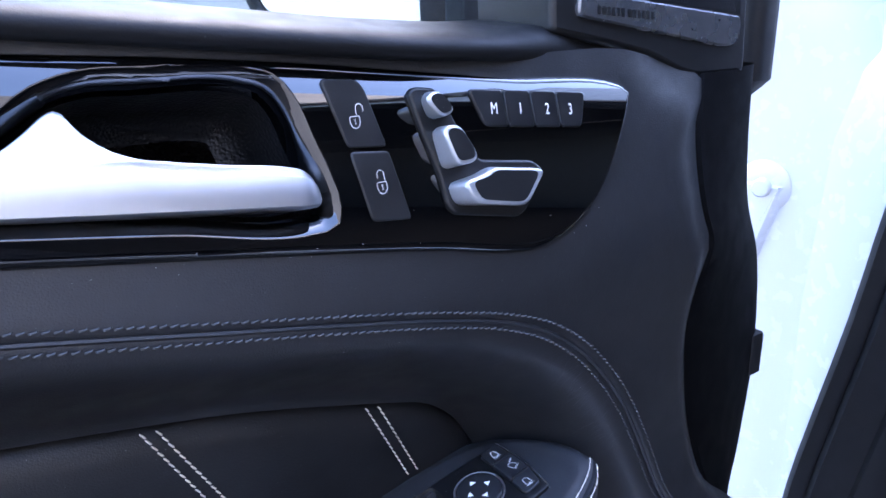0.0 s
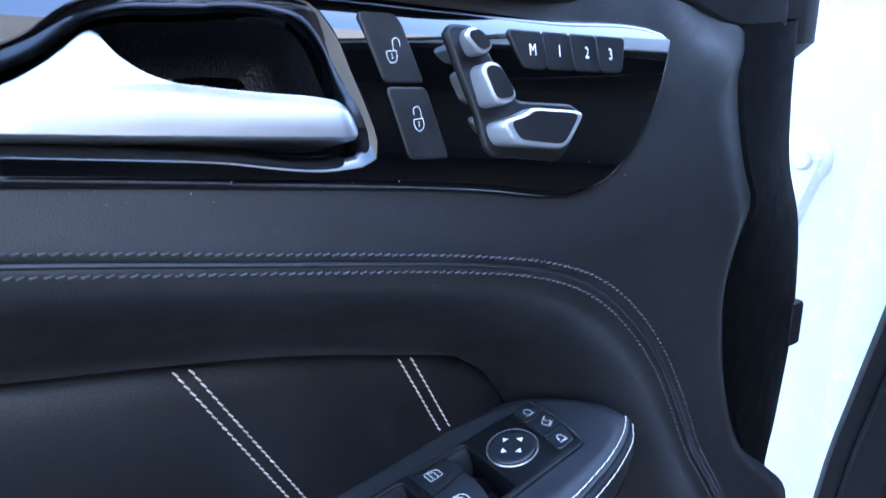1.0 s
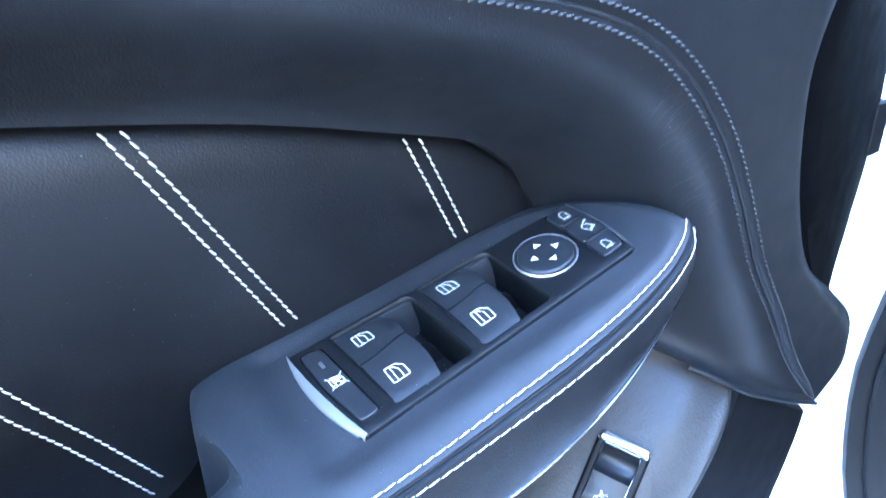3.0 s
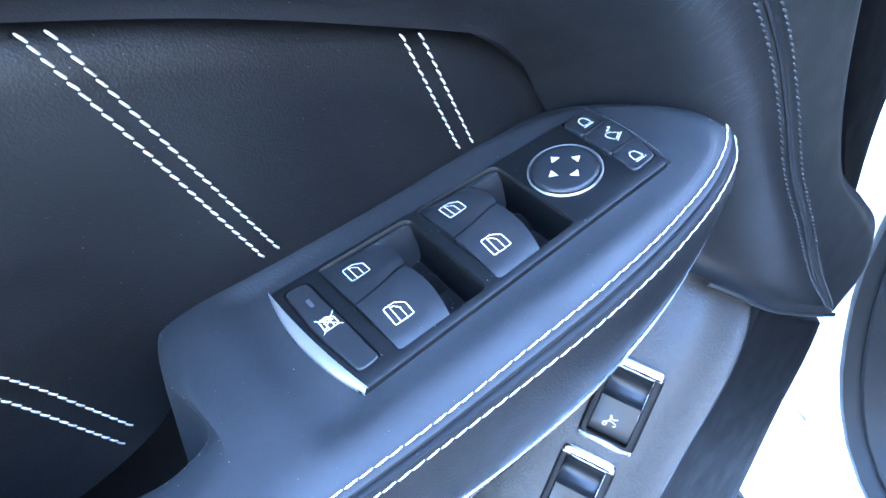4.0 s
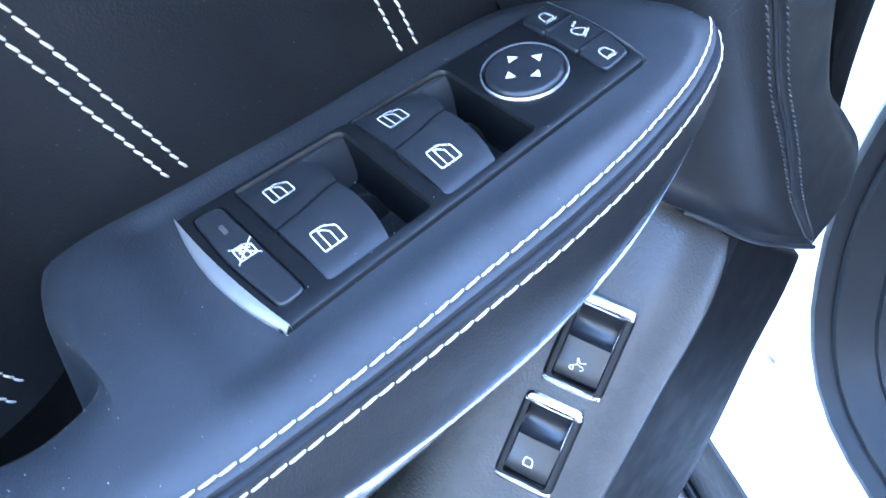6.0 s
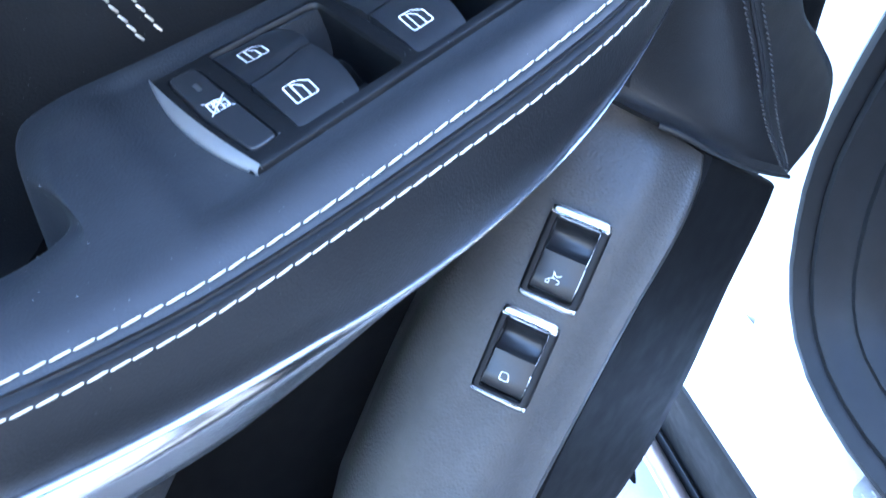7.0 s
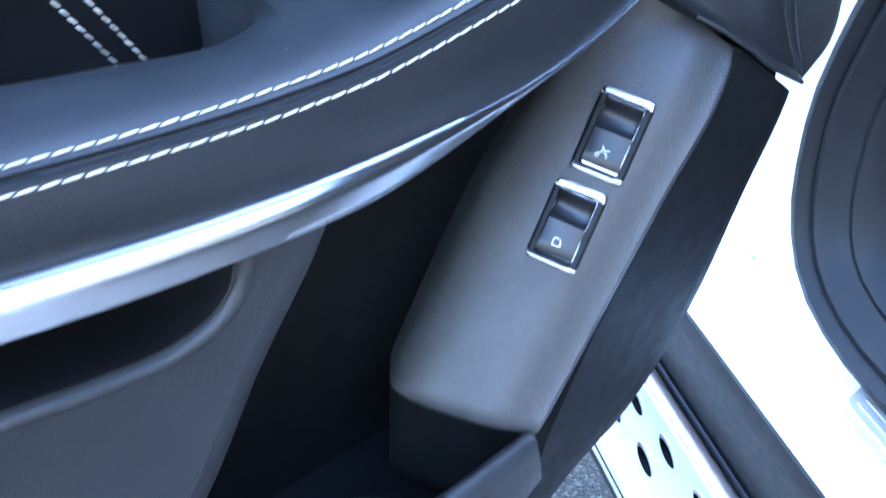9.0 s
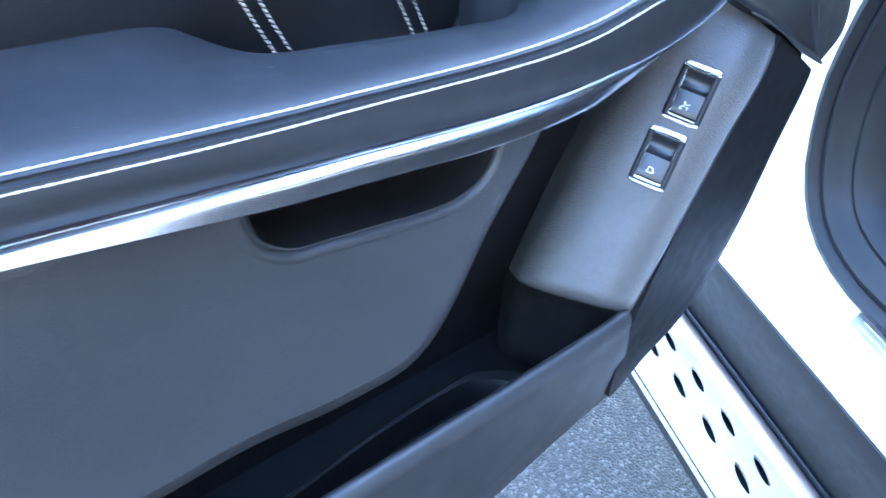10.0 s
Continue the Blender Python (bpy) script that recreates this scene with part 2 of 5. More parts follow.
def stroke(bm, pts, w, m, h, slot=1, closed=False):
    """A thin raised printed line of width w through pts."""
    pts = [Vector(p) for p in pts]
    k = len(pts)
    left, right = [], []
    for i in range(k):
        a = pts[i - 1] if (i or closed) else pts[i]
        b = pts[(i + 1) % k] if (i < k - 1 or closed) else pts[i]
        d1, d2 = (pts[i] - a), (b - pts[i])
        d1 = d1.normalized() if d1.length else d2.normalized()
        d2 = d2.normalized() if d2.length else d1
        n = Vector((-d1.y - d2.y, d1.x + d2.x))
        n = n / max(n.length_squared, 0.8) * w
        left.append(bm.verts.new(m @ Vector((pts[i].x + n.x, pts[i].y + n.y, h))))
        right.append(bm.verts.new(m @ Vector((pts[i].x - n.x, pts[i].y - n.y, h))))
    for i in range(k if closed else k - 1):
        j = (i + 1) % k
        f = bm.faces.new((right[i], right[j], left[j], left[i]))
        f.material_index = slot


def fill(bm, pts, m, h, slot=1):
    f = bm.faces.new([bm.verts.new(m @ Vector((p[0], p[1], h))) for p in ccw([Vector(p) for p in pts])])
    f.material_index = slot


def sheet(bm, rows, slot=0, flip=False, closed=False):
    """A skin through rows of points, all of one length."""
    vs = [[bm.verts.new(p) for p in row] for row in rows]
    for a, b in zip(vs, vs[1:]):
        for i in range(0 if closed else 1, len(a)):
            q = (a[i - 1], a[i], b[i], b[i - 1])
            f = bm.faces.new(tuple(reversed(q)) if flip else q)
            f.material_index, f.smooth = slot, True
    return vs


def tube(bm, pts, r, sides=8, slot=0, squash=1.0, up=Vector((0, 0, 1))):
    rows = []
    for i, p in enumerate(pts):
        d = (pts[min(i + 1, len(pts) - 1)] - pts[max(i - 1, 0)]).normalized()
        a = d.cross(up).normalized()
        b = a.cross(d)
        rows.append([p + a * r * math.cos(2 * math.pi * j / sides) + b * r * squash * math.sin(2 * math.pi * j / sides) for j in range(sides)])
    vs = sheet(bm, rows, slot, closed=True)
    for end in (vs[0], list(reversed(vs[-1]))):
        f = bm.faces.new(end)
        f.material_index = slot


def stitches(bm, pts, facing, length, r, gap=0.25, tilt=0.0, lift=0.0003):
    """A row of thread stitches along pts; facing(i) gives the outward way of the cloth."""
    total = sum((b - a).length for a, b in zip(pts, pts[1:]))
    n = max(2, int(total / length))
    line = even(pts, n + 1)
    src = even(pts, n + 1)
    for i in range(n):
        a, b = line[i], line[i + 1]
        out = facing(src[i]).normalized()
        d = (b - a)
        side = d.cross(out).normalized()
        jit = random.uniform(-0.3, 0.3) * gap
        a2 = a.lerp(b, gap * 0.5 + jit) + side * tilt * length
        b2 = b.lerp(a, gap * 0.5 - jit) - side * tilt * length
        rows = []
        for s, rr, h in ((0.0, 0.55, -0.5), (0.14, 0.95, 0.2), (0.5, 1.05, 0.6), (0.86, 0.95, 0.2), (1.0, 0.55, -0.5)):
            c = a2.lerp(b2, s) + out * (lift + h * r)
            rows.append([c + side * r * rr * math.cos(q) + out * r * rr * math.sin(q) for q in (0, 1.05, 2.09, 3.14, 4.71)])
        sheet(bm, rows, 0, closed=True)


def part(name, bm, mats, parent=None, label="", sharp=40.0):
    mesh = bpy.data.meshes.new(name)
    bmesh.ops.recalc_face_normals(bm, faces=bm.faces) if name in CLOSED else None
    bm.to_mesh(mesh)
    bm.free()
    for mat in (mats if isinstance(mats, (list, tuple)) else (mats,)):
        mesh.materials.append(mat)
    mesh.set_sharp_from_angle(angle=radians(sharp))
    for poly in mesh.polygons:
        if poly.loop_total > 8:
            poly.use_smooth = False
    ob = new(name, mesh)
    ob.parent = parent
    if label:
        tagged(ob, label)
    return ob


CLOSED = set()


def convex(ob, m, shape):
    """Bows a part laid by m: shape(u, v) gives the height to add and its slopes; the skin takes the normals of the bowed surface."""
    inv, rot, mesh = m.inverted(), m.to_3x3(), ob.data
    normals = []
    flat = m.to_3x3() @ Vector((0, 0, 1))
    for loop_n in (Vector(c.vector) for c in mesh.corner_normals):
        normals.append(loop_n)
    for poly in mesh.polygons:
        front = poly.normal.dot(flat) > 0.995
        for li in poly.loop_indices:
            q = inv @ mesh.vertices[mesh.loops[li].vertex_index].co
            h, du, dv = shape(q.x, q.y)
            if front:
                normals[li] = (rot @ Vector((-du, -dv, 1))).normalized()
    for v in mesh.vertices:
        q = inv @ v.co
        v.co = m @ Vector((q.x, q.y, q.z + shape(q.x, q.y)[0]))
    mesh.normals_split_custom_set(normals)


def thing(name, label, category, kind="", at=(0, 0, 0)):
    ob = new(name)
    ob.empty_display_size = 0.05
    return tagged(ob, label, category, kind=kind)


def axes(origin, u, v):
    """A matrix whose x runs along u, y towards v, z out of the plane."""
    u = Vector(u).normalized()
    n = u.cross(Vector(v)).normalized()
    v = n.cross(u)
    return Matrix(((u.x, v.x, n.x, origin[0]), (u.y, v.y, n.y, origin[1]), (u.z, v.z, n.z, origin[2]), (0, 0, 0, 1)))


def box(bm, lo, hi, m=Matrix(), r=0.004, slot=0):
    (x0, y0, z0), (x1, y1, z1) = lo, hi
    out = rounded([(x0, y0), (x1, y0), (x1, y1), (x0, y1)], r, 3)
    plate(bm, out, [(r, z0), (0, z0 + r), (0, z1 - r), (r * 0.3, z1 - r * 0.3), (r, z1)], m, slot)


# ---------------------------------------------------------------- the open door
# x runs along the door towards its hinge, y out through it, z up


def trim_y(z):
    return 0.262 + 0.30 * (z - 1.19)


def cap_y(x, z):
    return 0.2575 + 0.29 * softplus(z - 1.158, 0.010)


def inset_y(z):
    return 0.302 + 0.17 * softplus(1.105 - z, 0.008)


PAD_LINE = ((-0.6, 1.3535), (0.062, 1.2755), (0.20, 1.2594), (0.262, 1.2540), (0.30, 1.2535), (0.33, 1.2530), (0.360, 1.2470), (0.386, 1.2380), (0.42, 1.2320))


def pad_z(x):
    """Lower line of the padded ledge."""
    for (x0, z0), (x1, z1) in zip(PAD_LINE, PAD_LINE[1:]):
        if x <= x1:
            return z0 + (z1 - z0) * (x - x0) / (x1 - x0)
    return PAD_LINE[-1][1]


door = thing("car_door", "open black car door with leather armrest, switches and gloss black trim", "car door")

# seam line between the upper leather and the recess above the armrest
seam_xz = [(-0.50, 1.27), (-0.20, 1.224), (0.043, 1.187), (0.112, 1.173), (0.156, 1.164), (0.209, 1.152), (0.240, 1.143), (0.268, 1.130), (0.288, 1.115),
           (0.305, 1.097), (0.322, 1.074), (0.338, 1.045), (0.357, 1.007), (0.378, 0.975), (0.405, 0.930), (0.435, 0.8925)]
N = 150
seam = curve([(x, 0, z) for x, z in seam_xz], N)
edge_xz = [(-0.50, 1.344), (-0.20, 1.308), (0.062, 1.2775), (0.20, 1.2610), (0.262, 1.2560), (0.30, 1.2555), (0.33, 1.2545), (0.360, 1.2485), (0.386, 1.2395), (0.399, 1.2370), (0.4045, 1.231), (0.393, 1.213), (0.388, 1.190), (0.389, 1.163),
           (0.3945, 1.146), (0.386, 1.125), (0.379, 1.100), (0.381, 1.068), (0.391, 1.026), (0.412, 0.984), (0.440, 0.960), (0.471, 0.924), (0.472, 0.904), (0.441, 0.8845)]
edge = curve([(x, 0, z) for x, z in edge_xz], N)


def cap_point(i, v):
    p = seam[i].lerp(edge[i], v)
    # the leather is drawn into the seam and rolls over at its outer edge
    dip = 0.0016 * math.exp(-((v * (edge[i] - seam[i]).length) / 0.0022) ** 2)
    roll = 0.006 * smooth((p.x - 0.34) / 0.03) * smooth((v - 0.72) / 0.28) ** 2
    return Vector((p.x, cap_y(p.x, p.z) + dip + roll, p.z))


bm = bmesh.new()
vals = [0, 0.02, 0.04, 0.07, 0.1, 0.14] + [0.14 + 0.86 * k / 16 for k in range(1, 17)]
sheet(bm, [[cap_point(i, v) for i in range(N)] for v in vals])
upper_leather = part("upper_leather_panel", bm, LEATHER, door, "soft black leather upper door panel, lightly creased")

# recess between the seam and the padded insert
in_xz = [(-0.50, 0.300, 1.215), (-0.20, 0.300, 1.172), (0.040, 0.302, 1.132), (0.078, 0.302, 1.125), (0.135, 0.302, 1.113), (0.193, 0.302, 1.0965), (0.208, 0.302, 1.0920), (0.225, 0.302, 1.0860),
         (0.240, 0.3065, 1.0750), (0.251, 0.311, 1.0650), (0.261, 0.316, 1.0515), (0.274, 0.3160, 1.030), (0.288, 0.3115, 1.003), (0.303, 0.303, 0.978), (0.318, 0.2915, 0.961), (0.332, 0.278, 0.951), (0.346, 0.266, 0.9415), (0.358, 0.2588, 0.9340)]
low_edge = curve(in_xz, N)


def recess_point(i, v):
    s, e = seam[i], low_edge[i]
    x, z = s.x + (e.x - s.x) * v, s.z + (e.z - s.z) * v
    y0 = cap_y(s.x, s.z)
    w = smooth((v - 0.14) / 0.86) * 0.75 + 0.25 * v
    dip = 0.0016 * math.exp(-((v * (e - Vector((s.x, e.y, s.z))).length) / 0.0022) ** 2)
    wave = 0.0012 * math.sin(x * 90 + v * 5) * smooth((x - 0.2) / 0.1) * v * (1 - v) * 4
    return Vector((x, y0 + (e.y + 0.003 - y0) * w + dip + wave, z))


bm = bmesh.new()
vals = [0, 0.02, 0.045, 0.08, 0.12] + [0.12 + 0.88 * k / 20 for k in range(1, 21)]
sheet(bm, [[recess_point(i, v) for i in range(N)] for v in vals] + [[recess_point(i, 1.0) + Vector((-0.002, 0.014, -0.001)) for i in range(N)]], flip=True)
part("recess_leather", bm, LEATHER, door, "black leather recess above the armrest")

# bottom flap of the recess leather between its corner and the upper edge of the front ramp
bm = bmesh.new()
a = curve([(0.357, 0.2595, 0.9342), (0.395, 0.2575, 0.9095), (0.440, 0.2565, 0.8855)], 22)
sheet(bm, [[p.lerp(q, k / 6) for p, q in zip(a, [recess_point(N - 1, 1 - j / 21) for j in range(22)])] for k in range(7)])
part("corner_flap", bm, LEATHER, door)
bm = bmesh.new()
tube(bm, curve([(0.338, 0.2740, 0.9458), (0.346, 0.2665, 0.9412), (0.357, 0.2588, 0.9338), (0.395, 0.2570, 0.9092), (0.439, 0.2562, 0.8858)], 40), 0.0013, 8)
part("edge_piping", bm, LEATHER, door, "rolled lower edge of the leather")

# the double row of dark stitching along the seam, and the piping between the rows
for side in (-1, 1):
    bm = bmesh.new()
    pts = []
    for i in range(N):
        v = 0.0050 / max((edge[i] - seam[i]).length, 1e-4) if side > 0 else 0.0054 / max((low_edge[i] - Vector((seam[i].x, low_edge[i].y, seam[i].z))).length, 1e-4)
        pts.append(cap_point(i, v) if side > 0 else recess_point(i, v))
    stitches(bm, pts, lambda p: Vector((0, -1, -0.15)), 0.0036, 0.00054, 0.22, tilt=0.12)
    part("stitching", bm, THREAD_GREY, door, "dark grey stitching along the leather seam")
bm = bmesh.new()
tube(bm, [Vector((seam[i].x, cap_y(seam[i].x, seam[i].z) + 0.0012, seam[i].z - 0.0008)) for i in range(N)], 0.0011, 6)
part("piping", bm, LEATHER, door)

# padded roll along the window line
bm = bmesh.new()
rows = []
for k in range(80):
    x = -0.5 + k * (0.404 + 0.5) / 79
    fade = 1 - smooth((x - 0.20) / 0.12)
    low = 1 - 0.97 * smooth((x - 0.285) / 0.085)
    z0 = pad_z(x)
    y0 = cap_y(x, z0) + 0.008 * smooth((x - 0.27) / 0.06)
    prof = [(0.0, -0.001), (-0.0080 * fade + 0.001 - fade * 0.001, 0.0008), (-0.0110 * fade + 0.001, 0.0045), (-0.0080 * fade + 0.002, 0.0085), (0.005, 0.0115), (0.022, 0.0135), (0.045, 0.0140), (0.066, 0.012), (0.078, 0.004)]
    rows.append(curve([(x, y0 + dy, z0 + dz * max(low, 0.15)) for dy, dz in prof], 22))
sheet(bm, rows, flip=True)
part("window_ledge_pad", bm, PAD_VINYL, door, "rounded black vinyl pad along the window line", 85)

# dark end cap at the hinge side
out_xyz = [(0.459, 0.288, 1.2365), (0.464, 0.289, 1.186), (0.472, 0.290, 1.149), (0.489, 0.290, 1.111), (0.498, 0.290, 1.064), (0.500, 0.290, 1.020), (0.497, 0.290, 0.985), (0.490, 0.289, 0.945), (0.478, 0.288, 0.915)]
end_out = curve(out_xyz, 60)
end_in = curve([(x, cap_y(x, z) + 0.006, z) for x, z in ((0.4015, 1.2365), (0.393, 1.213), (0.388, 1.190), (0.389, 1.163), (0.3945, 1.146), (0.386, 1.125), (0.379, 1.100), (0.381, 1.068), (0.391, 1.026), (0.412, 0.980), (0.440, 0.940))], 60)
bm = bmesh.new()
rows = [end_in]
for v in (0.0, 0.06, 0.2, 0.4, 0.6, 0.8, 0.92, 1.0):
    rows.append([a.lerp(b, v) + Vector((0, 0.003 - 0.003 * math.sin(math.pi * v) - 0.004 * (1 - v) * (v > 0), 0)) for a, b in zip(end_in, end_out)])
rows.append([b + Vector((0.005, 0.006, 0)) for b in end_out])
rows.append([b + Vector((0.006, 0.075, 0)) for b in end_out])
sheet(bm, rows, flip=True)
part("door_end_cap", bm, CAP_PLASTIC, door, "matt black plastic end cap at the hinge side")
for zc, h, xo in ((1.033, 0.034, 0.4915),):
    bm = bmesh.new()
    box(bm, (-0.006, -0.012, -h / 2), (0.009, 0.012, h / 2), pose(xo + 0.007, 0.302, zc), 0.003)
    part("rubber_buffer", bm, RUBBER, door, "black rubber buffer on the door edge")

# gloss black trim with the handle recess
TRIM = axes((0, trim_y(1.19) + 0.0040, 1.1888), (1, 0, 0), (0, 0.30, 1.0))
K = 1.044


def tv(pts):
    return [(x, (z - 1.19) * K) for x, z in pts]


trim_low = [(-0.45, 1.285), (-0.20, 1.247), (0.048, 1.2095), (0.080, 1.2045), (0.117, 1.1985), (0.160, 1.1915), (0.211, 1.1825), (0.240, 1.1760), (0.256, 1.1735), (0.270, 1.1745), (0.289, 1.1805), (0.308, 1.194), (0.3225, 1.211), (0.3325, 1.226)]
trim_high = [(0.3370, 1.2340), (0.3365, 1.2372), (0.331, 1.2392), (0.258, 1.2485), (0.201, 1.2565), (0.153, 1.263), (0.112, 1.2675), (0.062, 1.272), (-0.20, 1.302), (-0.45, 1.33)]
trim_outline = curve([(x, y, 0) for x, y in tv(trim_low + trim_high)], 170, True)
trim_outline = [Vector((p.x, p.y)) for p in trim_outline]
hole_xz = [(-0.052, 1.236), (-0.035, 1.2385), (0.000, 1.2395), (0.030, 1.2430), (0.057, 1.2505), (0.069, 1.2575), (0.082, 1.2608), (0.102, 1.2605), (0.139, 1.2575), (0.147, 1.2545), (0.1515, 1.248), (0.1555, 1.234), (0.160, 1.217),
           (0.1612, 1.209), (0.1595, 1.2045), (0.153, 1.204), (0.100, 1.2135), (0.051, 1.2215), (-0.03, 1.2345)]
hole_uv = [Vector((p.x, p.y)) for p in curve([(x, y, 0) for x, y in tv(hole_xz)], 110, True)]
bm = bmesh.new()
plate(bm, trim_outline, [(-0.0005, -0.008), (-0.0003, -0.001), (0.0006, 0.0015), (0.0018, 0.0029), (0.0036, 0.0036)], TRIM, 0,
      holes=[(inset_of(ccw(hole_uv), -0.0040), [(0, 0.0036), (0.0008, 0.0034), (0.0020, 0.0027), (0.0036, 0.0014), (0.0050, -0.0002), (0.0060, -0.0022), (0.0068, -0.005), (0.0074, -0.010)])])
bmesh.ops.triangulate(bm, faces=[f for f in bm.faces if len(f.verts) > 4])
across = TRIM.to_3x3() @ Vector((0.140, 1, 0))
for t in (-0.8, -0.4, 0.0, 0.4, 0.65, 0.8, 0.9, 1.0, 1.1, 1.2):
    bmesh.ops.bisect_plane(bm, geom=bm.verts[:] + bm.edges[:] + bm.faces[:], dist=0.00002, plane_co=TRIM @ Vector((0.05, 0.046 + 0.032 * t, 0)), plane_no=across)
trim = part("trim_panel", bm, PIANO, door, "gloss piano black trim panel, dusty", 50)


def trim_bow(u, v):
    """The trim is rounded from its lower to its upper edge."""
    mid = 0.0480 - 0.135 * (u - 0.05) if u > 0.05 else 0.0480 - 0.15 * (u - 0.05)
    t = min(max((v - mid + 0.002) / 0.032, -1.15), 1.35)
    return (-0.0005 * t * t, 0.0, 0.20 - 0.0105 * t / 0.032 - 0.55 * max(0.0, t - 0.75))


convex(trim, TRIM, trim_bow)

# opening in the leather behind the trim
def inside(p, poly):
    hit = False
    for a, b in zip(poly, poly[1:] + poly[:1]):
        if (a.y > p.y) != (b.y > p.y) and p.x < a.x + (b.x - a.x) * (p.y - a.y) / (b.y - a.y):
            hit = not hit
    return hit


covered = inset_of(ccw(trim_outline), 0.004)
to_trim = TRIM.inverted()
bm = bmesh.new()
bm.from_mesh(upper_leather.data)
bmesh.ops.delete(bm, geom=[f for f in bm.faces if all(inside((to_trim @ v.co).xy, covered) for v in f.verts)], context="FACES")
bm.to_mesh(upper_leather.data)
bm.free()

# the grained cup behind the handle
bm = bmesh.new()
cup = inset_of(ccw(hole_uv), 0.0026)
plate(bm, cup, [(0, -0.0095), (0.001, -0.022), (0.003, -0.034), (0.008, -0.043), (0.014, -0.046)], TRIM)
back_plane = TRIM.inverted()
for v in bm.verts:
    q = back_plane @ v.co
    if q.z < -0.030:
        v.co = TRIM @ Vector((q.x, q.y, q.z + 0.75 * max(0.0, 0.052 - 0.13 * (q.x - 0.06) - q.y)))
part("handle_cup", bm, CUP_PLASTIC, trim, "grained black plastic cup behind the door handle")
# silver door handle: a fin that narrows to a long bar
bm = bmesh.new()
top = curve([(-0.030, 0.0430, 0), (0.010, 0.0455, 0), (0.035, 0.0485, 0), (0.048, 0.0520, 0), (0.0555, 0.0556, 0), (0.0626, 0.0600, 0), (0.0680, 0.0640, 0), (0.0712, 0.0659, 0), (0.0737, 0.0662, 0), (0.0755, 0.0648, 0), (0.0770, 0.0615, 0), (0.0806, 0.0566, 0), (0.0866, 0.0514, 0), (0.0929, 0.0481, 0), (0.1041, 0.0452, 0), (0.123, 0.0413, 0), (0.1455, 0.0369, 0), (0.1500, 0.0354, 0), (0.1530, 0.0328, 0), (0.1552, 0.0280, 0), (0.1560, 0.0245, 0)], 160)
bot = curve([(-0.030, 0.0420, 0), (0.020, 0.0380, 0), (0.0509, 0.0341, 0), (0.0742, 0.0308, 0), (0.0948, 0.0280, 0), (0.1193, 0.0246, 0), (0.1400, 0.0219, 0), (0.1500, 0.0207, 0), (0.1538, 0.0210, 0), (0.1554, 0.0224, 0), (0.1560, 0.0243, 0)], 160)


def at_x(line, x):
    for p, q in zip(line, line[1:]):
        if p.x <= x <= q.x:
            return p.y + (q.y - p.y) * (x - p.x) / max(q.x - p.x, 1e-9)
    return line[-1].y


def handle_face(x, y, crease, ledge):
    """Front of the handle: a cylindrical bar up to the crease, then a ledge that falls back to the flat fin."""
    s = y - crease
    b = min(s, 0.0)
    h = 0.0112 - 0.04 * b - 12.0 * (b + 0.008) ** 2
    if s > 0:
        h -= 1.0 * min(s, ledge) + 0.34 * max(0.0, s - ledge)
    return h


stations = [-0.030 + 0.175 * k / 90 for k in range(91)] + [0.1450 + 0.0110 * math.sin(math.pi / 2 * k / 14) for k in range(1, 15)]
cols = []
for x in stations:
    yt, yb = at_x(top, x), at_x(bot, x)
    width = yt - yb
    crease = min(0.0471 - 0.1335 * (x - 0.0643), yt - 0.25 * width)
    ledge = 0.0040 * smooth((x - 0.0600) / 0.030)
    rim_ = min(0.0012, width * 0.2)
    ys = [yb + rim_ + (crease - yb - rim_) * (k / 10) for k in range(11)]
    fin_top = yt - rim_
    y1 = min(crease + max(ledge, 0.0004), fin_top)
    ys += [crease + (y1 - crease) * k / 4 for k in (1, 2, 3, 4)] + [y1 + (fin_top - y1) * k / 6 for k in (1, 2, 3, 4, 5, 6)]
    fall = 0.0055 * (1 - math.sqrt(max(0.0, 1 - (max(0.0, x - 0.1475) / 0.0086) ** 2)))
    hs = [handle_face(x, y, crease, ledge) - fall for y in ys]
    col = [(yb, -0.010), (yb, hs[0] - 0.0026), (yb + rim_ * 0.3, hs[0] - 0.0010)] + list(zip(ys, hs)) + [(yt - rim_ * 0.3, hs[-1] - 0.0007), (yt, hs[-1] - 0.0020), (yt, -0.010)]
    cols.append([TRIM @ Vector((x, y, max(h, -0.010))) for y, h in col])
sheet(bm, cols)
part("door_handle", bm, SATIN, trim, "satin silver door handle", 28)

# lock buttons


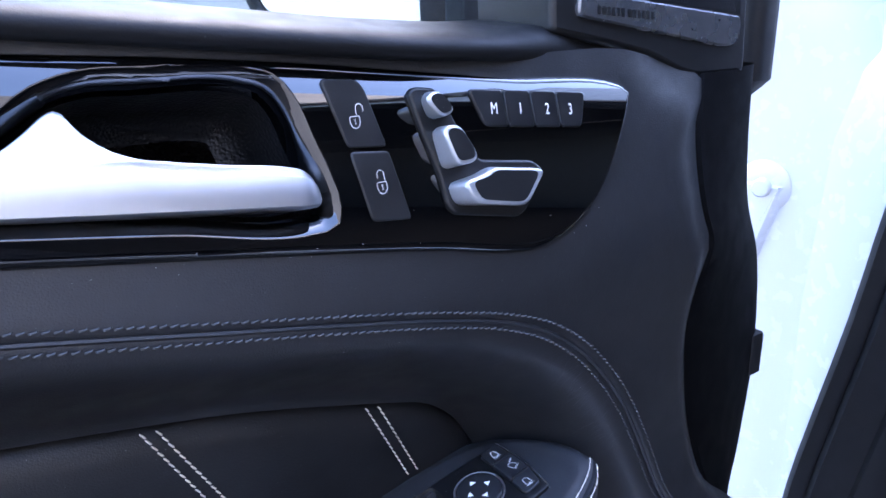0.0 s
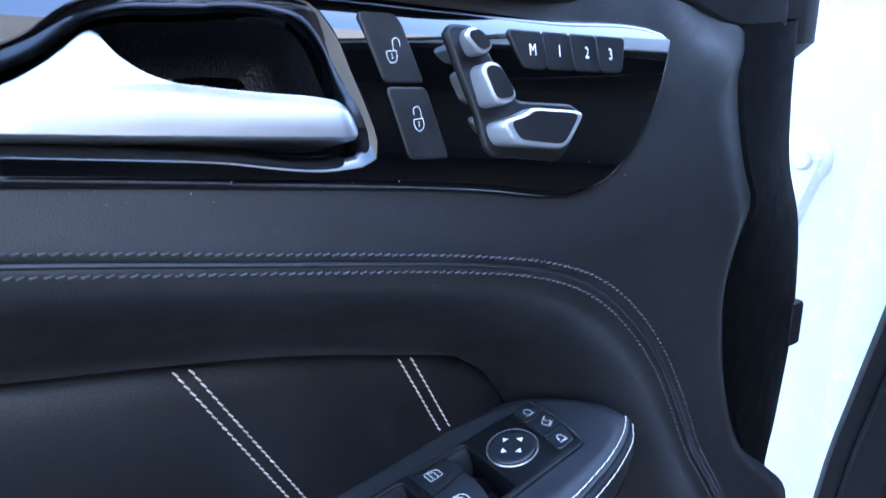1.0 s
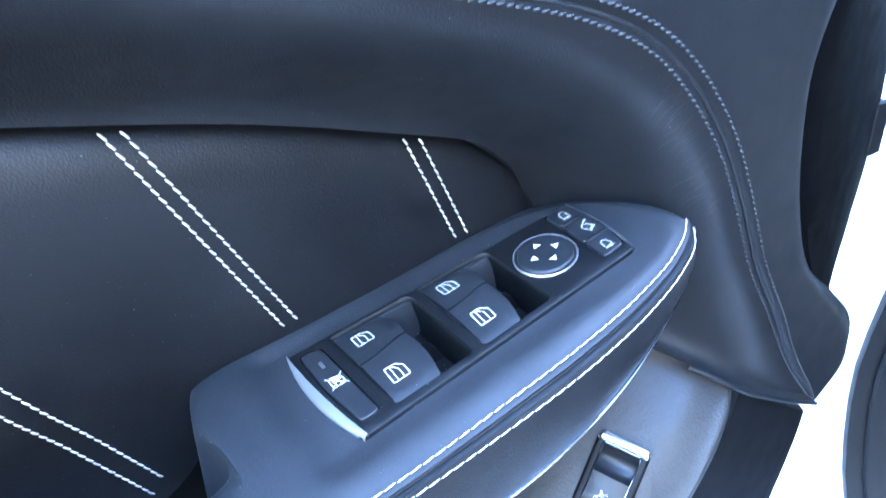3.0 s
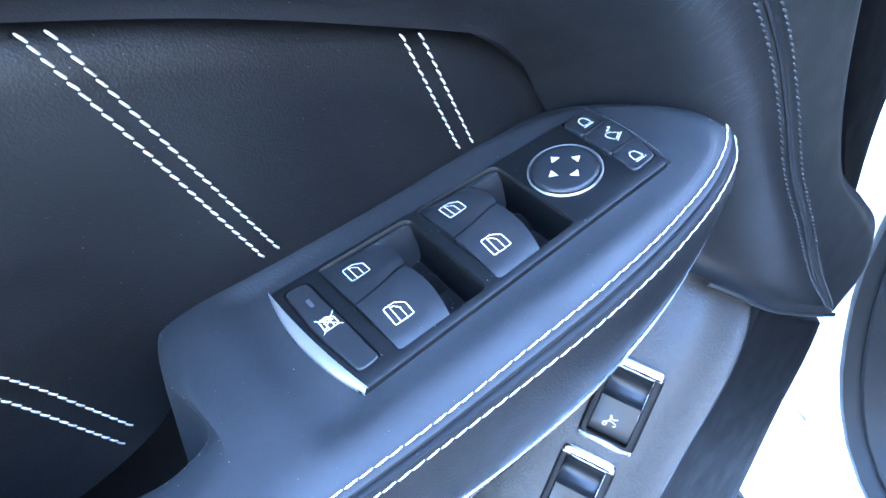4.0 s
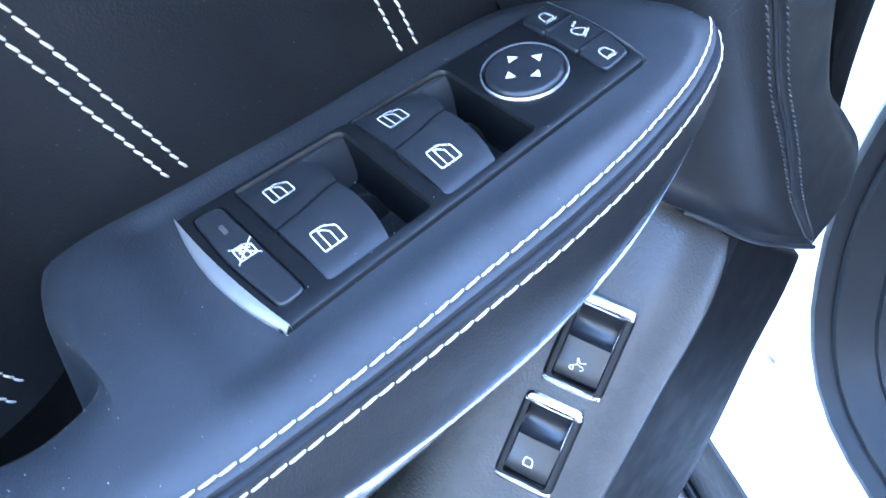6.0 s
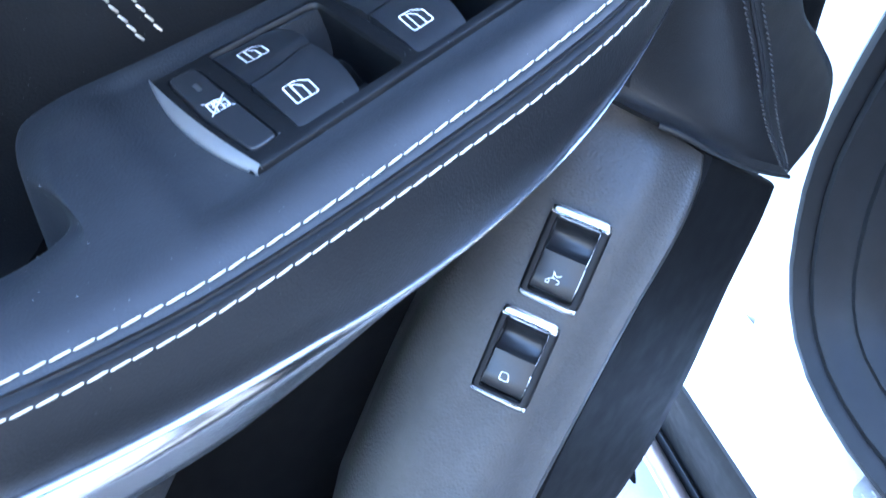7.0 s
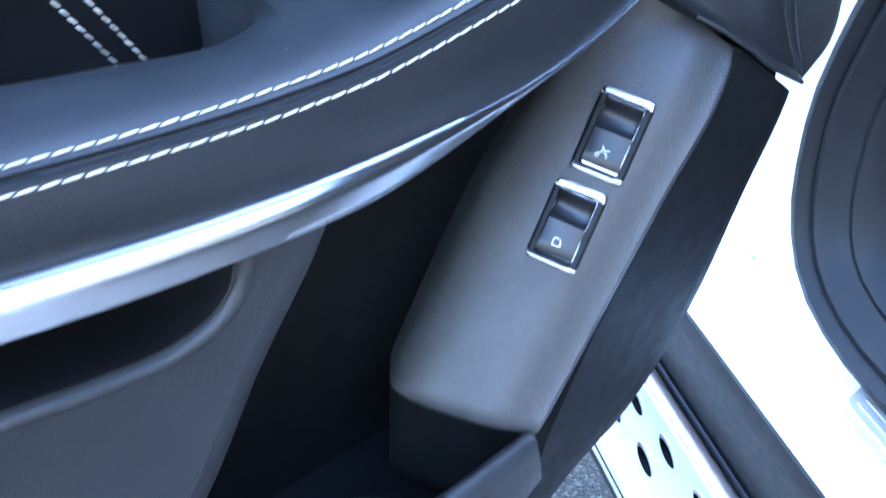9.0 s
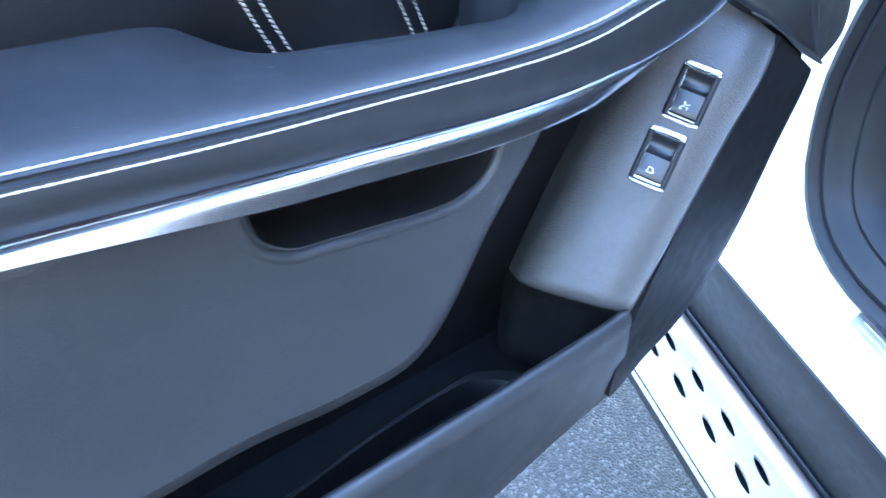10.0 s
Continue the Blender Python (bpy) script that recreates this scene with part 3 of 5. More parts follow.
def lock_button(name, outline, cx, cy, opened):
    bm = bmesh.new()
    plate(bm, rounded(outline, 0.0022, 3), [(0, -0.003), (0, 0.0038), (0.0002, 0.0041), (0.0006, 0.0043)], TRIM)
    h = 0.0045
    s = 0.00105

    def q(x, y):
        return (cx + s * x, cy + s * y)

    body = [q(1.9, 1.3), q(1.9, -1.2), q(1.1, -2.7), q(-0.2, -3.2), q(-1.5, -2.7), q(-2.2, -1.2), q(-2.2, 1.3)]
    stroke(bm, rounded(body, 0.0006, 2), 0.00024, TRIM, h, closed=True)
    stroke(bm, [q(-0.1, 0.3), q(-0.1, -1.4)], 0.00022, TRIM, h)
    stroke(bm, [q(-0.6, 0.1), q(0.1, 0.3)], 0.00016, TRIM, h)
    stroke(bm, [q(-0.6, -1.4), q(0.4, -1.4)], 0.00016, TRIM, h)
    dx, low = (2.4, 2.6) if opened else (-0.1, 1.3)
    arc = [q(dx + 1.5 * math.cos(k), 4.2 + 1.5 * math.sin(k)) for k in [math.pi * j / 10 for j in range(11)]]
    arc = [q(dx + 1.5, low)] + arc + [q(dx - 1.5, 1.3 if opened else 2.9)]
    stroke(bm, arc, 0.00024, TRIM, h)
    part(name, bm, (TRIM_BUTTON, ICON), trim, "black lock button with a white padlock symbol")


lock_button("unlock_button", [(0.1660, 0.0674), (0.1815, 0.0658), (0.1842, 0.0620), (0.1896, 0.0386), (0.1722, 0.0404)], 0.1774, 0.0505, True)
lock_button("lock_button", [(0.1725, 0.0388), (0.1899, 0.0369), (0.1948, 0.0086), (0.1768, 0.0108)], 0.1838, 0.0240, False)

# memory buttons
letters = "M123"
tops, bots = [0.2335, 0.2530, 0.2683, 0.2836, 0.3025], [0.2395, 0.2530, 0.2683, 0.2837, 0.2970]
for k in range(4):
    bm = bmesh.new()

    def edge_at(x, lo):
        return (0.0382 - (x - 0.2395) * 0.128 + 0.0022) if lo else (0.0573 - (x - 0.233) * 0.118)

    g = 0.0005
    o = [(tops[k] + g, edge_at(tops[k], 0)), (bots[k] + g, edge_at(bots[k], 1)), (bots[k + 1] - g, edge_at(bots[k + 1], 1)), (tops[k + 1] - g, edge_at(tops[k + 1], 0))]
    rr = [0.003 if k == 0 else 0.0016, 0.003 if k == 0 else 0.0016, 0.003 if k == 3 else 0.0016, 0.003 if k == 3 else 0.0016]
    plate(bm, rounded(o, rr, 3), [(0, -0.003), (0, 0.0038), (0.0002, 0.0041), (0.0007, 0.0043)], TRIM)
    cu = bpy.data.curves.new("letter", "FONT")
    cu.body, cu.size, cu.align_x, cu.align_y = letters[k], 0.0072, "CENTER", "CENTER"
    tmp = new("letter", cu)
    bpy.context.view_layer.update()
    me = bpy.data.meshes.new_from_object(tmp)
    bpy.data.objects.remove(tmp)
    cx = (0.2460, 0.2608, 0.2765, 0.2907)[k]
    cy = (0.0472, 0.0456, 0.0437, 0.0420)[k]
    place = TRIM @ Matrix.Translation((cx, cy, 0.0045)) @ Matrix.Rotation(radians(-6), 4, "Z") @ Matrix.Diagonal((0.74, 1, 1, 1))
    count = len(bm.faces)
    me.transform(place)
    bm.from_mesh(me)
    bm.faces.ensure_lookup_table()
    for f in bm.faces[count:]:
        f.material_index = 1
    part("memory_button", bm, (TRIM_BUTTON, ICON), trim, "black seat memory button marked " + letters[k])
    if k < 3:
        bm = bmesh.new()
        x0, x1 = tops[k + 1], bots[k + 1]
        plate(bm, rounded([(x0 - 0.0008, edge_at(x0, 0) - 0.001), (x1 - 0.0008, edge_at(x1, 1) + 0.001), (x1 + 0.0008, edge_at(x1, 1) + 0.001), (x0 + 0.0008, edge_at(x0, 0) - 0.001)], 0.0006, 2), [(0, 0.003), (0, 0.0046), (0.0003, 0.0050)], TRIM)
        part("divider_rib", bm, PLASTIC_SMOOTH, trim)

# seat adjuster: base, headrest, backrest and cushion keys
bm = bmesh.new()
base = [(0.203, 0.0585), (0.2060, 0.0604), (0.2160, 0.0590), (0.2192, 0.0555), (0.2245, 0.0421), (0.2325, 0.0270), (0.2610, 0.0227), (0.2670, 0.0182), (0.2640, 0.0130), (0.2530, 0.0014), (0.2480, -0.0004), (0.2150, 0.0065), (0.2120, 0.0100), (0.2110, 0.0216), (0.2055, 0.0450)]
plate(bm, rounded(base, 0.0022, 3), [(0, -0.002), (0, 0.0048), (0.0006, 0.0056), (0.0014, 0.0058)], TRIM)
seat_ctrl = part("seat_control_base", bm, PLASTIC_SMOOTH, trim, "black base plate of the seat adjuster")
for name, foot_o, top_o in (("headrest_key", [(0.2075, 0.0545), (0.2110, 0.0580), (0.2175, 0.0570), (0.2212, 0.0500), (0.2200, 0.0470), (0.2100, 0.0462)],
                             [(0.2045, 0.0535), (0.2068, 0.0563), (0.2122, 0.0560), (0.2165, 0.0500), (0.2160, 0.0472), (0.2100, 0.0462)]),
                            ("backrest_key", [(0.2100, 0.0415), (0.2150, 0.0435), (0.2230, 0.0422), (0.2282, 0.0296), (0.2270, 0.0262), (0.2120, 0.0255)],
                             [(0.2095, 0.0405), (0.2125, 0.0428), (0.2185, 0.0418), (0.2245, 0.0298), (0.2232, 0.0265), (0.2135, 0.0262)]),
                            ("cushion_key", [(0.2130, 0.0196), (0.2270, 0.0212), (0.2350, 0.0235), (0.2630, 0.0186), (0.2635, 0.0150), (0.2520, 0.0046), (0.2480, 0.0044), (0.2150, 0.0104)],
                             [(0.2150, 0.0192), (0.2265, 0.0205), (0.2312, 0.0228), (0.2560, 0.0188), (0.2585, 0.0168), (0.2478, 0.0058), (0.2435, 0.0046), (0.2190, 0.0100)])):
    bm = bmesh.new()
    fo, to = ccw([Vector(p) for p in rounded(foot_o, 0.0036, 4)]), ccw([Vector(p) for p in rounded(top_o, 0.0036, 4)])
    rings = []
    for w, d, h in ((0.0, 0.0008, 0.004), (0.0, 0.0, 0.0062), (0.55, 0.0, 0.0115), (1.0, -0.0002, 0.0142), (1.0, 0.0002, 0.0153), (1.0, 0.0008, 0.0157), (1.0, 0.0012, 0.0158)):
        rings.append([TRIM @ Vector((p.x, p.y, h)) for p in inset_of([a.lerp(b, w) for a, b in zip(fo, to)], d)])
    sheet(bm, rings, closed=True)
    fill(bm, inset_of(to, 0.0012), TRIM, 0.0158, 0)
    mid = sum(to, Vector((0, 0))) / len(to)
    fill(bm, [mid + (p - mid) * 0.83 for p in to], TRIM, 0.0160, 1)
    part(name, bm, (KEY_SILVER, TRIM_BUTTON), trim, "satin silver seat adjuster key with a black face")

# speaker housing in the mirror corner
SPK = axes((0.0, 0.291, 1.25), (1, -0.0, 0), (0, 0.10, 1.0))
bm = bmesh.new()
sp_out = [(0.292, 0.0135), (0.328, 0.0060), (0.361, -0.0020), (0.386, -0.0125), (0.400, -0.0160), (0.4425, -0.0170), (0.447, 0.05), (0.450, 0.15), (0.31, 0.15), (0.293, 0.06)]
plate(bm, rounded(sp_out, 0.003, 3), [(0, -0.05), (0, 0.0), (0.0010, 0.0028), (0.003, 0.0040)], SPK)
spk = part("speaker_housing", bm, PLASTIC_SMOOTH, door, "black plastic speaker housing in the mirror corner")
bm = bmesh.new()
grille = rounded([(0.3065, 0.0200), (0.3085, 0.0320), (0.4360, 0.0145), (0.4345, 0.0030), (0.4280, -0.0015), (0.4150, -0.0005)], 0.004, 4)
plate(bm, grille, [(0, 0.003), (0.0002, 0.0055), (0.0012, 0.0065)], SPK)
for k in range(12):
    w0 = 0.3195 + k * 0.00335 + (0.0015 if k > 5 else 0)
    yb = 0.0205 - (w0 - 0.3195) * 0.115
    fill(bm, [(w0, yb), (w0 + 0.0022, yb - 0.0003), (w0 + 0.0022, yb + 0.0036), (w0, yb + 0.0039)], SPK, 0.0068)
part("speaker_badge", bm, (BADGE, PLASTIC_SMOOTH), spk, "brushed metal strip with a small raised maker's mark")
bm = bmesh.new()
plate(bm, [(0.309, 0.0330), (0.4365, 0.0150), (0.443, 0.14), (0.32, 0.14)], [(0, 0.003), (0, 0.0045)], SPK, 1)
for a in range(60):
    for s in (0.0022,):
        x0 = 0.30 + a * s
        stroke(bm, [(x0, 0.034 - (x0 - 0.309) * 0.141), (x0 + 0.04, 0.0335 - (x0 - 0.309) * 0.141 + 0.10)], 0.00035, SPK, 0.0056, 0)
        if x0 > 0.32:
            stroke(bm, [(x0, 0.034 - (x0 - 0.309) * 0.141), (x0 - 0.04, 0.0335 - (x0 - 0.309) * 0.141 + 0.10)], 0.00035, SPK, 0.0060, 0)
part("speaker_grille", bm, (PLASTIC_SMOOTH, PLASTIC_DARK), spk, "black speaker mesh")
# rubber lip of the window frame behind the speaker housing
bm = bmesh.new()
box(bm, (0.528, 0.335, 1.204), (0.557, 0.360, 1.42), Matrix(), 0.011)
part("frame_seal", bm, RUBBER, door, "black rubber seal of the window frame")

# padded insert above the armrest
bm = bmesh.new()
M2 = 120
top_line = curve([(-0.50, 0.300, 1.213), (-0.20, 0.300, 1.170), (0.040, 0.302, 1.1305), (0.078, 0.302, 1.1235), (0.135, 0.302, 1.1115), (0.193, 0.302, 1.0950), (0.208, 0.302, 1.0905), (0.225, 0.302, 1.0842), (0.240, 0.302, 1.0750), (0.251, 0.302, 1.0650), (0.261, 0.302, 1.0520)], M2)
foot_line = curve([(-0.50, 0, 0.95), (-0.25, 0, 0.95), (-0.02, 0, 0.942), (0.060, 0, 0.940), (0.095, 0, 0.960), (0.120, 0, 1.000), (0.148, 0, 1.015), (0.185, 0, 1.024), (0.229, 0, 1.035), (0.262, 0, 1.043)], M2)
rows = []
for v in [0, 0.006, 0.014, 0.03, 0.06, 0.1] + [0.1 + 0.9 * k / 18 for k in range(1, 19)]:
    row = []
    for a, b in zip(top_line, foot_line):
        x, z = a.x + (b.x - a.x) * v, a.z + (b.z - a.z) * v
        d = v * max(a.z - b.z, 0.001)
        puff = 0.0095 * math.exp(-d / 0.0055)
        row.append(Vector((x, inset_y(z) + 0.003 * smooth((1.03 - z) / 0.03) + puff, z)))
    rows.append(row)
sheet(bm, rows, flip=True)
insert = part("padded_insert", bm, LEATHER_INSET, door, "padded black leather insert with white double stitching")


def insert_line(p, q, n=40):
    return [Vector((p[0] + (q[0] - p[0]) * k / n, inset_y(p[1] + (q[1] - p[1]) * k / n) + 0.003 * smooth((1.03 - (p[1] + (q[1] - p[1]) * k / n)) / 0.03), p[1] + (q[1] - p[1]) * k / n)) for k in range(n + 1)]


for p, q in (((0.1915, 1.0955), (0.2205, 1.0410)), ((0.1985, 1.0940), (0.2265, 1.0415)), ((0.0880, 1.1220), (0.1410, 1.0255)), ((0.0945, 1.1210), (0.1465, 1.0270)),
             ((-0.012, 1.138), (0.0865, 0.967)), ((-0.022, 1.139), (0.0820, 0.959)), ((-0.112, 1.155), (-0.008, 0.975)), ((-0.102, 1.154), (0.000, 0.975))):
    bm = bmesh.new()
    stitches(bm, insert_line(p, q), lambda w: Vector((0, -1, 0.2)), 0.0041, 0.00042, 0.12, tilt=0.07)
    part("stitching", bm, THREAD_WHITE, insert, "white stitching across the padded insert")

# armrest: lines from the back edge over the top to the stitched inner edge and down to the metal strip
pairs = [  # back edge, stitched edge, lower stitched edge, strip top, strip bottom
    ((-0.50, 0.380, 1.046), (-0.50, 0.262, 1.032), (-0.50, 0.258, 1.027), (-0.50, 0.257, 1.011), (-0.50, 0.266, 0.993)),
    ((-0.16, 0.371, 1.027), (-0.16, 0.246, 1.0145), (-0.163, 0.242, 1.0093), (-0.164, 0.241, 0.994), (-0.172, 0.250, 0.974)),
    ((-0.085, 0.366, 1.0195), (-0.082, 0.240, 1.0105), (-0.090, 0.236, 1.0055), (-0.083, 0.235, 0.989), (-0.091, 0.245, 0.9635)),
    ((-0.066, 0.331, 1.010), (-0.050, 0.238, 1.0090), (-0.055, 0.234, 1.0040), (-0.050, 0.2325, 0.987), (-0.055, 0.2425, 0.9595)),
    ((-0.055, 0.3015, 1.009), (-0.030, 0.237, 1.0083), (-0.033, 0.233, 1.0033), (-0.030, 0.231, 0.986), (-0.033, 0.2415, 0.9578)),
    ((0.000, 0.2825, 1.008), (0.000, 0.235, 1.0072), (-0.003, 0.231, 1.0024), (0.000, 0.229, 0.984), (-0.004, 0.2395, 0.9557)),
    ((0.050, 0.2700, 1.008), (0.050, 0.2315, 1.0062), (0.048, 0.2275, 1.0010), (0.050, 0.225, 0.9815), (0.050, 0.236, 0.9525)),
    ((0.087, 0.2655, 1.0085), (0.078, 0.2305, 1.0065), (0.076, 0.2262, 1.0008), (0.080, 0.2235, 0.981), (0.080, 0.235, 0.952)),
    ((0.0985, 0.2715, 1.0090), (0.094, 0.2302, 1.0072), (0.092, 0.2260, 1.0012), (0.098, 0.223, 0.981), (0.100, 0.235, 0.9523)),
    ((0.0965, 0.3000, 1.0105), (0.110, 0.230, 1.0085), (0.109, 0.2260, 1.0022), (0.114, 0.223, 0.9812), (0.117, 0.235, 0.9535)),
    ((0.1045, 0.3235, 1.0120), (0.126, 0.230, 1.0110), (0.125, 0.2260, 1.0047), (0.128, 0.223, 0.9818), (0.130, 0.235, 0.9562)),
    ((0.146, 0.3315, 1.019), (0.150, 0.230, 1.0160), (0.149, 0.2260, 1.0095), (0.150, 0.223, 0.9832), (0.150, 0.235, 0.9615)),
    ((0.185, 0.3250, 1.028), (0.180, 0.2305, 1.0235), (0.179, 0.2262, 1.0160), (0.177, 0.2235, 0.9868), (0.174, 0.235, 0.9692)),
    ((0.229, 0.3205, 1.039), (0.217, 0.2315, 1.0330), (0.216, 0.2270, 1.0250), (0.206, 0.224, 0.9955), (0.200, 0.235, 0.9780)),
    ((0.267, 0.3105, 1.0475), (0.252, 0.236, 1.0412), (0.251, 0.2315, 1.0335), (0.238, 0.2265, 1.0100), (0.229, 0.2350, 0.9950)),
    ((0.2845, 0.291, 1.0515), (0.276, 0.2425, 1.0470), (0.276, 0.2380, 1.0405), (0.264, 0.2320, 1.0245), (0.258, 0.2370, 1.0145)),
    ((0.2945, 0.274, 1.0530), (0.290, 0.2500, 1.0505), (0.292, 0.2460, 1.0450), (0.284, 0.2400, 1.0335), (0.281, 0.2430, 1.0285)),
    ((0.2965, 0.2600, 1.0530), (0.2955, 0.2550, 1.0520), (0.2985, 0.2530, 1.0475), (0.2950, 0.2490, 1.0395), (0.2935, 0.2510, 1.0370))]


def paired(k, n=10):
    out = []
    pts = [Vector(p[k]) for p in pairs]
    for i in range(len(pts) - 1):
        p1, p2 = pts[i], pts[i + 1]
        p0 = pts[i - 1] if i else p1 * 2 - p2
        p3 = pts[i + 2] if i + 2 < len(pts) else p2 * 2 - p1
        d0, d1, d2 = (max((b - a).length, 1e-5) for a, b in ((p0, p1), (p1, p2), (p2, p3)))
        m1 = ((p1 - p0) / d0 * d1 + (p2 - p1) / d1 * d0) / (d0 + d1) * d1
        m2 = ((p2 - p1) / d1 * d2 + (p3 - p2) / d2 * d1) / (d1 + d2) * d1
        for j in range(n):
            s = j / n
            out.append(p1 * (2 * s ** 3 - 3 * s * s + 1) + m1 * (s ** 3 - 2 * s * s + s) + p2 * (3 * s * s - 2 * s ** 3) + m2 * (s ** 3 - s * s))
    out.append(pts[-1])
    return out


back_l, row1, row2, strip_t, strip_b = (paired(k) for k in range(5))
strip_t = [p + Vector((0.003, 0.004, -0.004)) for p in strip_t]
strip_b = [p + Vector((-0.007, -0.013, 0.012)) * (1 - smooth((p.x - 0.08) / 0.11)) for p in strip_b]
NA = len(back_l)
# where the switch panel sits
PANEL = axes((0.204, 0.279, 1.0325), (0.131, -0.002, 0.033), (0, 1, 0.04))


def arm_top(i, v):
    a, b = back_l[i], row1[i]
    p = a.lerp(b, v)
    w = (a - b).length
    # level on top, rolling over into the sewn edge
    crown = min(0.0037, w * 0.09) * (1 - math.exp(-(1 - v) * w / 0.0055)) * smooth(v * w / 0.020)
    edge_roll = -0.0035 * math.exp(-(v * w) / 0.004)
    q = p + Vector((0, 0, crown + edge_roll))
    # flat seat for the switch panel
    s = PANEL.inverted() @ q
    near = smooth((0.090 - abs(s.x)) / 0.016) * smooth((0.040 - abs(s.y)) / 0.010)
    side = min(0.0222 - 0.061 * s.x - s.y, 0.0270 - 0.031 * s.x + s.y)
    sunk = smooth((0.0630 - abs(s.x + 0.0025)) / 0.004) * smooth((side - 0.0045) / 0.004)
    return PANEL @ Vector((s.x, s.y, s.z + (min(s.z, -0.0002) - s.z) * near - 0.024 * sunk))


bm = bmesh.new()
rows = [[p + Vector((0, 0.002, -0.07)) for p in back_l], [p + Vector((0, 0.0015, -0.012)) for p in back_l]]
for v in [0, 0.02, 0.05, 0.1] + [0.1 + 0.70 * k / 42 for k in range(1, 43)] + [0.84, 0.88, 0.91, 0.94, 0.96, 0.975, 0.99, 1.0]:
    rows.append([arm_top(i, v) for i in range(NA)])
for v, d in ((0.15, 0.0), (0.3, -0.0008), (0.45, 0.0012), (0.55, 0.0012), (0.7, -0.0008), (0.85, 0.0), (1.0, 0.0)):
    rows.append([a.lerp(b, v) + Vector((0, d, -d * 0.6)) for a, b in zip(row1, row2)])
sheet(bm, rows, flip=True)
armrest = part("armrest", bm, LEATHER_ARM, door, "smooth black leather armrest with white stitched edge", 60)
# side in darker leather than the top: shade put into the colour
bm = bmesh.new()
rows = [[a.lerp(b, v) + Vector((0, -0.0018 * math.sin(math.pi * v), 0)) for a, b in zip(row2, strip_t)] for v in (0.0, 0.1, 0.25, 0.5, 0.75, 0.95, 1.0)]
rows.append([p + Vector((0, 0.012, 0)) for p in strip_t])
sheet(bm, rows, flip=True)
part("side_panel", bm, LEATHER, armrest, "black leather side of the armrest, sewn below the edge, toned dark for shade", 60)
for line in (row1, row2):
    bm = bmesh.new()
    stitches(bm, line, lambda p: Vector((0, -0.75, 0.65)), 0.0050, 0.00031, 0.10, tilt=0.03)
    part("stitching", bm, THREAD_WHITE, armrest, "white stitching along the armrest edge")

# metal strip under the armrest
bm = bmesh.new()
rows = []
for v, out in ((0.0, 0.006), (0.0, 0.0), (0.03, -0.0016), (0.07, -0.0024), (0.10, -0.0022), (0.12, -0.0010), (0.15, -0.0018), (0.22, -0.0032), (0.27, -0.0040), (0.32, -0.0044), (0.37, -0.0045), (0.44, -0.0041), (0.60, -0.0030), (0.80, -0.0016), (0.95, -0.0006), (1.0, 0.0004), (1.0, 0.014)):
    rows.append([a.lerp(b, v) + Vector((0, out * ((0.85 - 0.30 * smooth((a.x - 0.05) / 0.12)) if v > 0.13 else 1.0) * min(1, (a - b).length / 0.025), 0.0)) for a, b in zip(strip_t, strip_b)])
sheet(bm, rows, flip=True)
part("metal_strip", bm, ALUMINIUM, door, "satin aluminium strip under the armrest", 30)

# switch panel, in thousandths of a metre along the armrest (u) and towards the door (v)
def mm(pts):
    return [(x * 0.001, -y * 0.001) for x, y in pts]


panel_out = mm([(-69.2, -26.2), (64.9, -18.0), (66.6, 2.0), (63.6, 25.0), (-66.0, 29.0), (-71.6, 2.0)])
panel_out = rounded(panel_out, [0.002, 0.003, 0.06, 0.003, 0.002, 0.06], 5)


def grow(pts, d):
    return inset_of(ccw([Vector(p) for p in pts]), -d)


bm = bmesh.new()
lockout_o = mm([(-66.0, -22.8), (-56.4, -21.4), (-54.4, 22.9), (-63.3, 23.0), (-66.2, 0)])
well_a = mm([(-52.0, -23.0), (-15.6, -20.9), (-15.1, 23.8), (-49.6, 24.2)])
well_b = mm([(-11.9, -21.8), (21.9, -19.3), (22.7, 22.8), (-10.7, 24.0)])
mirror_o = mm([(51.9, -17.7), (64.9, -17.9), (66.2, 2.0), (62.6, 20.0), (51.4, 20.9)])
KNOB = (0.0368, -0.0018)
ring_o = [(KNOB[0] + 0.0130 * math.cos(2 * math.pi * k / 48), KNOB[1] + 0.0130 * math.sin(2 * math.pi * k / 48)) for k in range(48)]
dip = [(0, 0.0016), (0.0003, 0.0010), (0.0004, -0.006)]
lip = [(0, 0.0016), (0.0003, 0.0012), (0.0006, 0.0004)]
WELL_R = [0.002, 0.0042, 0.0025, 0.002]
plate(bm, panel_out, [(0, -0.004), (0, 0.0006), (0.0004, 0.0013), (0.0012, 0.0016)], PANEL, 0,
      holes=[(rounded(lockout_o, 0.003, 3), dip), (rounded(well_a, WELL_R, 8), lip), (rounded(well_b, WELL_R, 8), lip), (rounded(mirror_o, 0.002, 3), dip), (ring_o, dip)])
for o in (well_a, well_b):
    # scooped wall down to a small flat floor
    rim_o = inset_of(ccw([Vector(p) for p in rounded(o, WELL_R, 8)]), 0.0006)
    mid = sum(rim_o, Vector((0, 0))) / len(rim_o)
    floor_o = [mid + (p - mid) * 0.52 for p in rim_o]
    scoop = [[PANEL @ Vector((*p.lerp(q, w), h_)) for p, q in zip(rim_o, floor_o)] for w, h_ in ((0.0, 0.0004), (0.012, -0.0020), (0.030, -0.0075), (0.055, -0.0115), (0.11, -0.0145), (0.22, -0.0158), (0.5, -0.0163), (1.0, -0.0164))]
    sheet(bm, scoop, flip=True, closed=True)
    fill(bm, floor_o, PANEL, -0.0164, 0)
switch_panel = part("switch_panel", bm, SWITCH_BODY, door, "matt black window switch panel", 35)


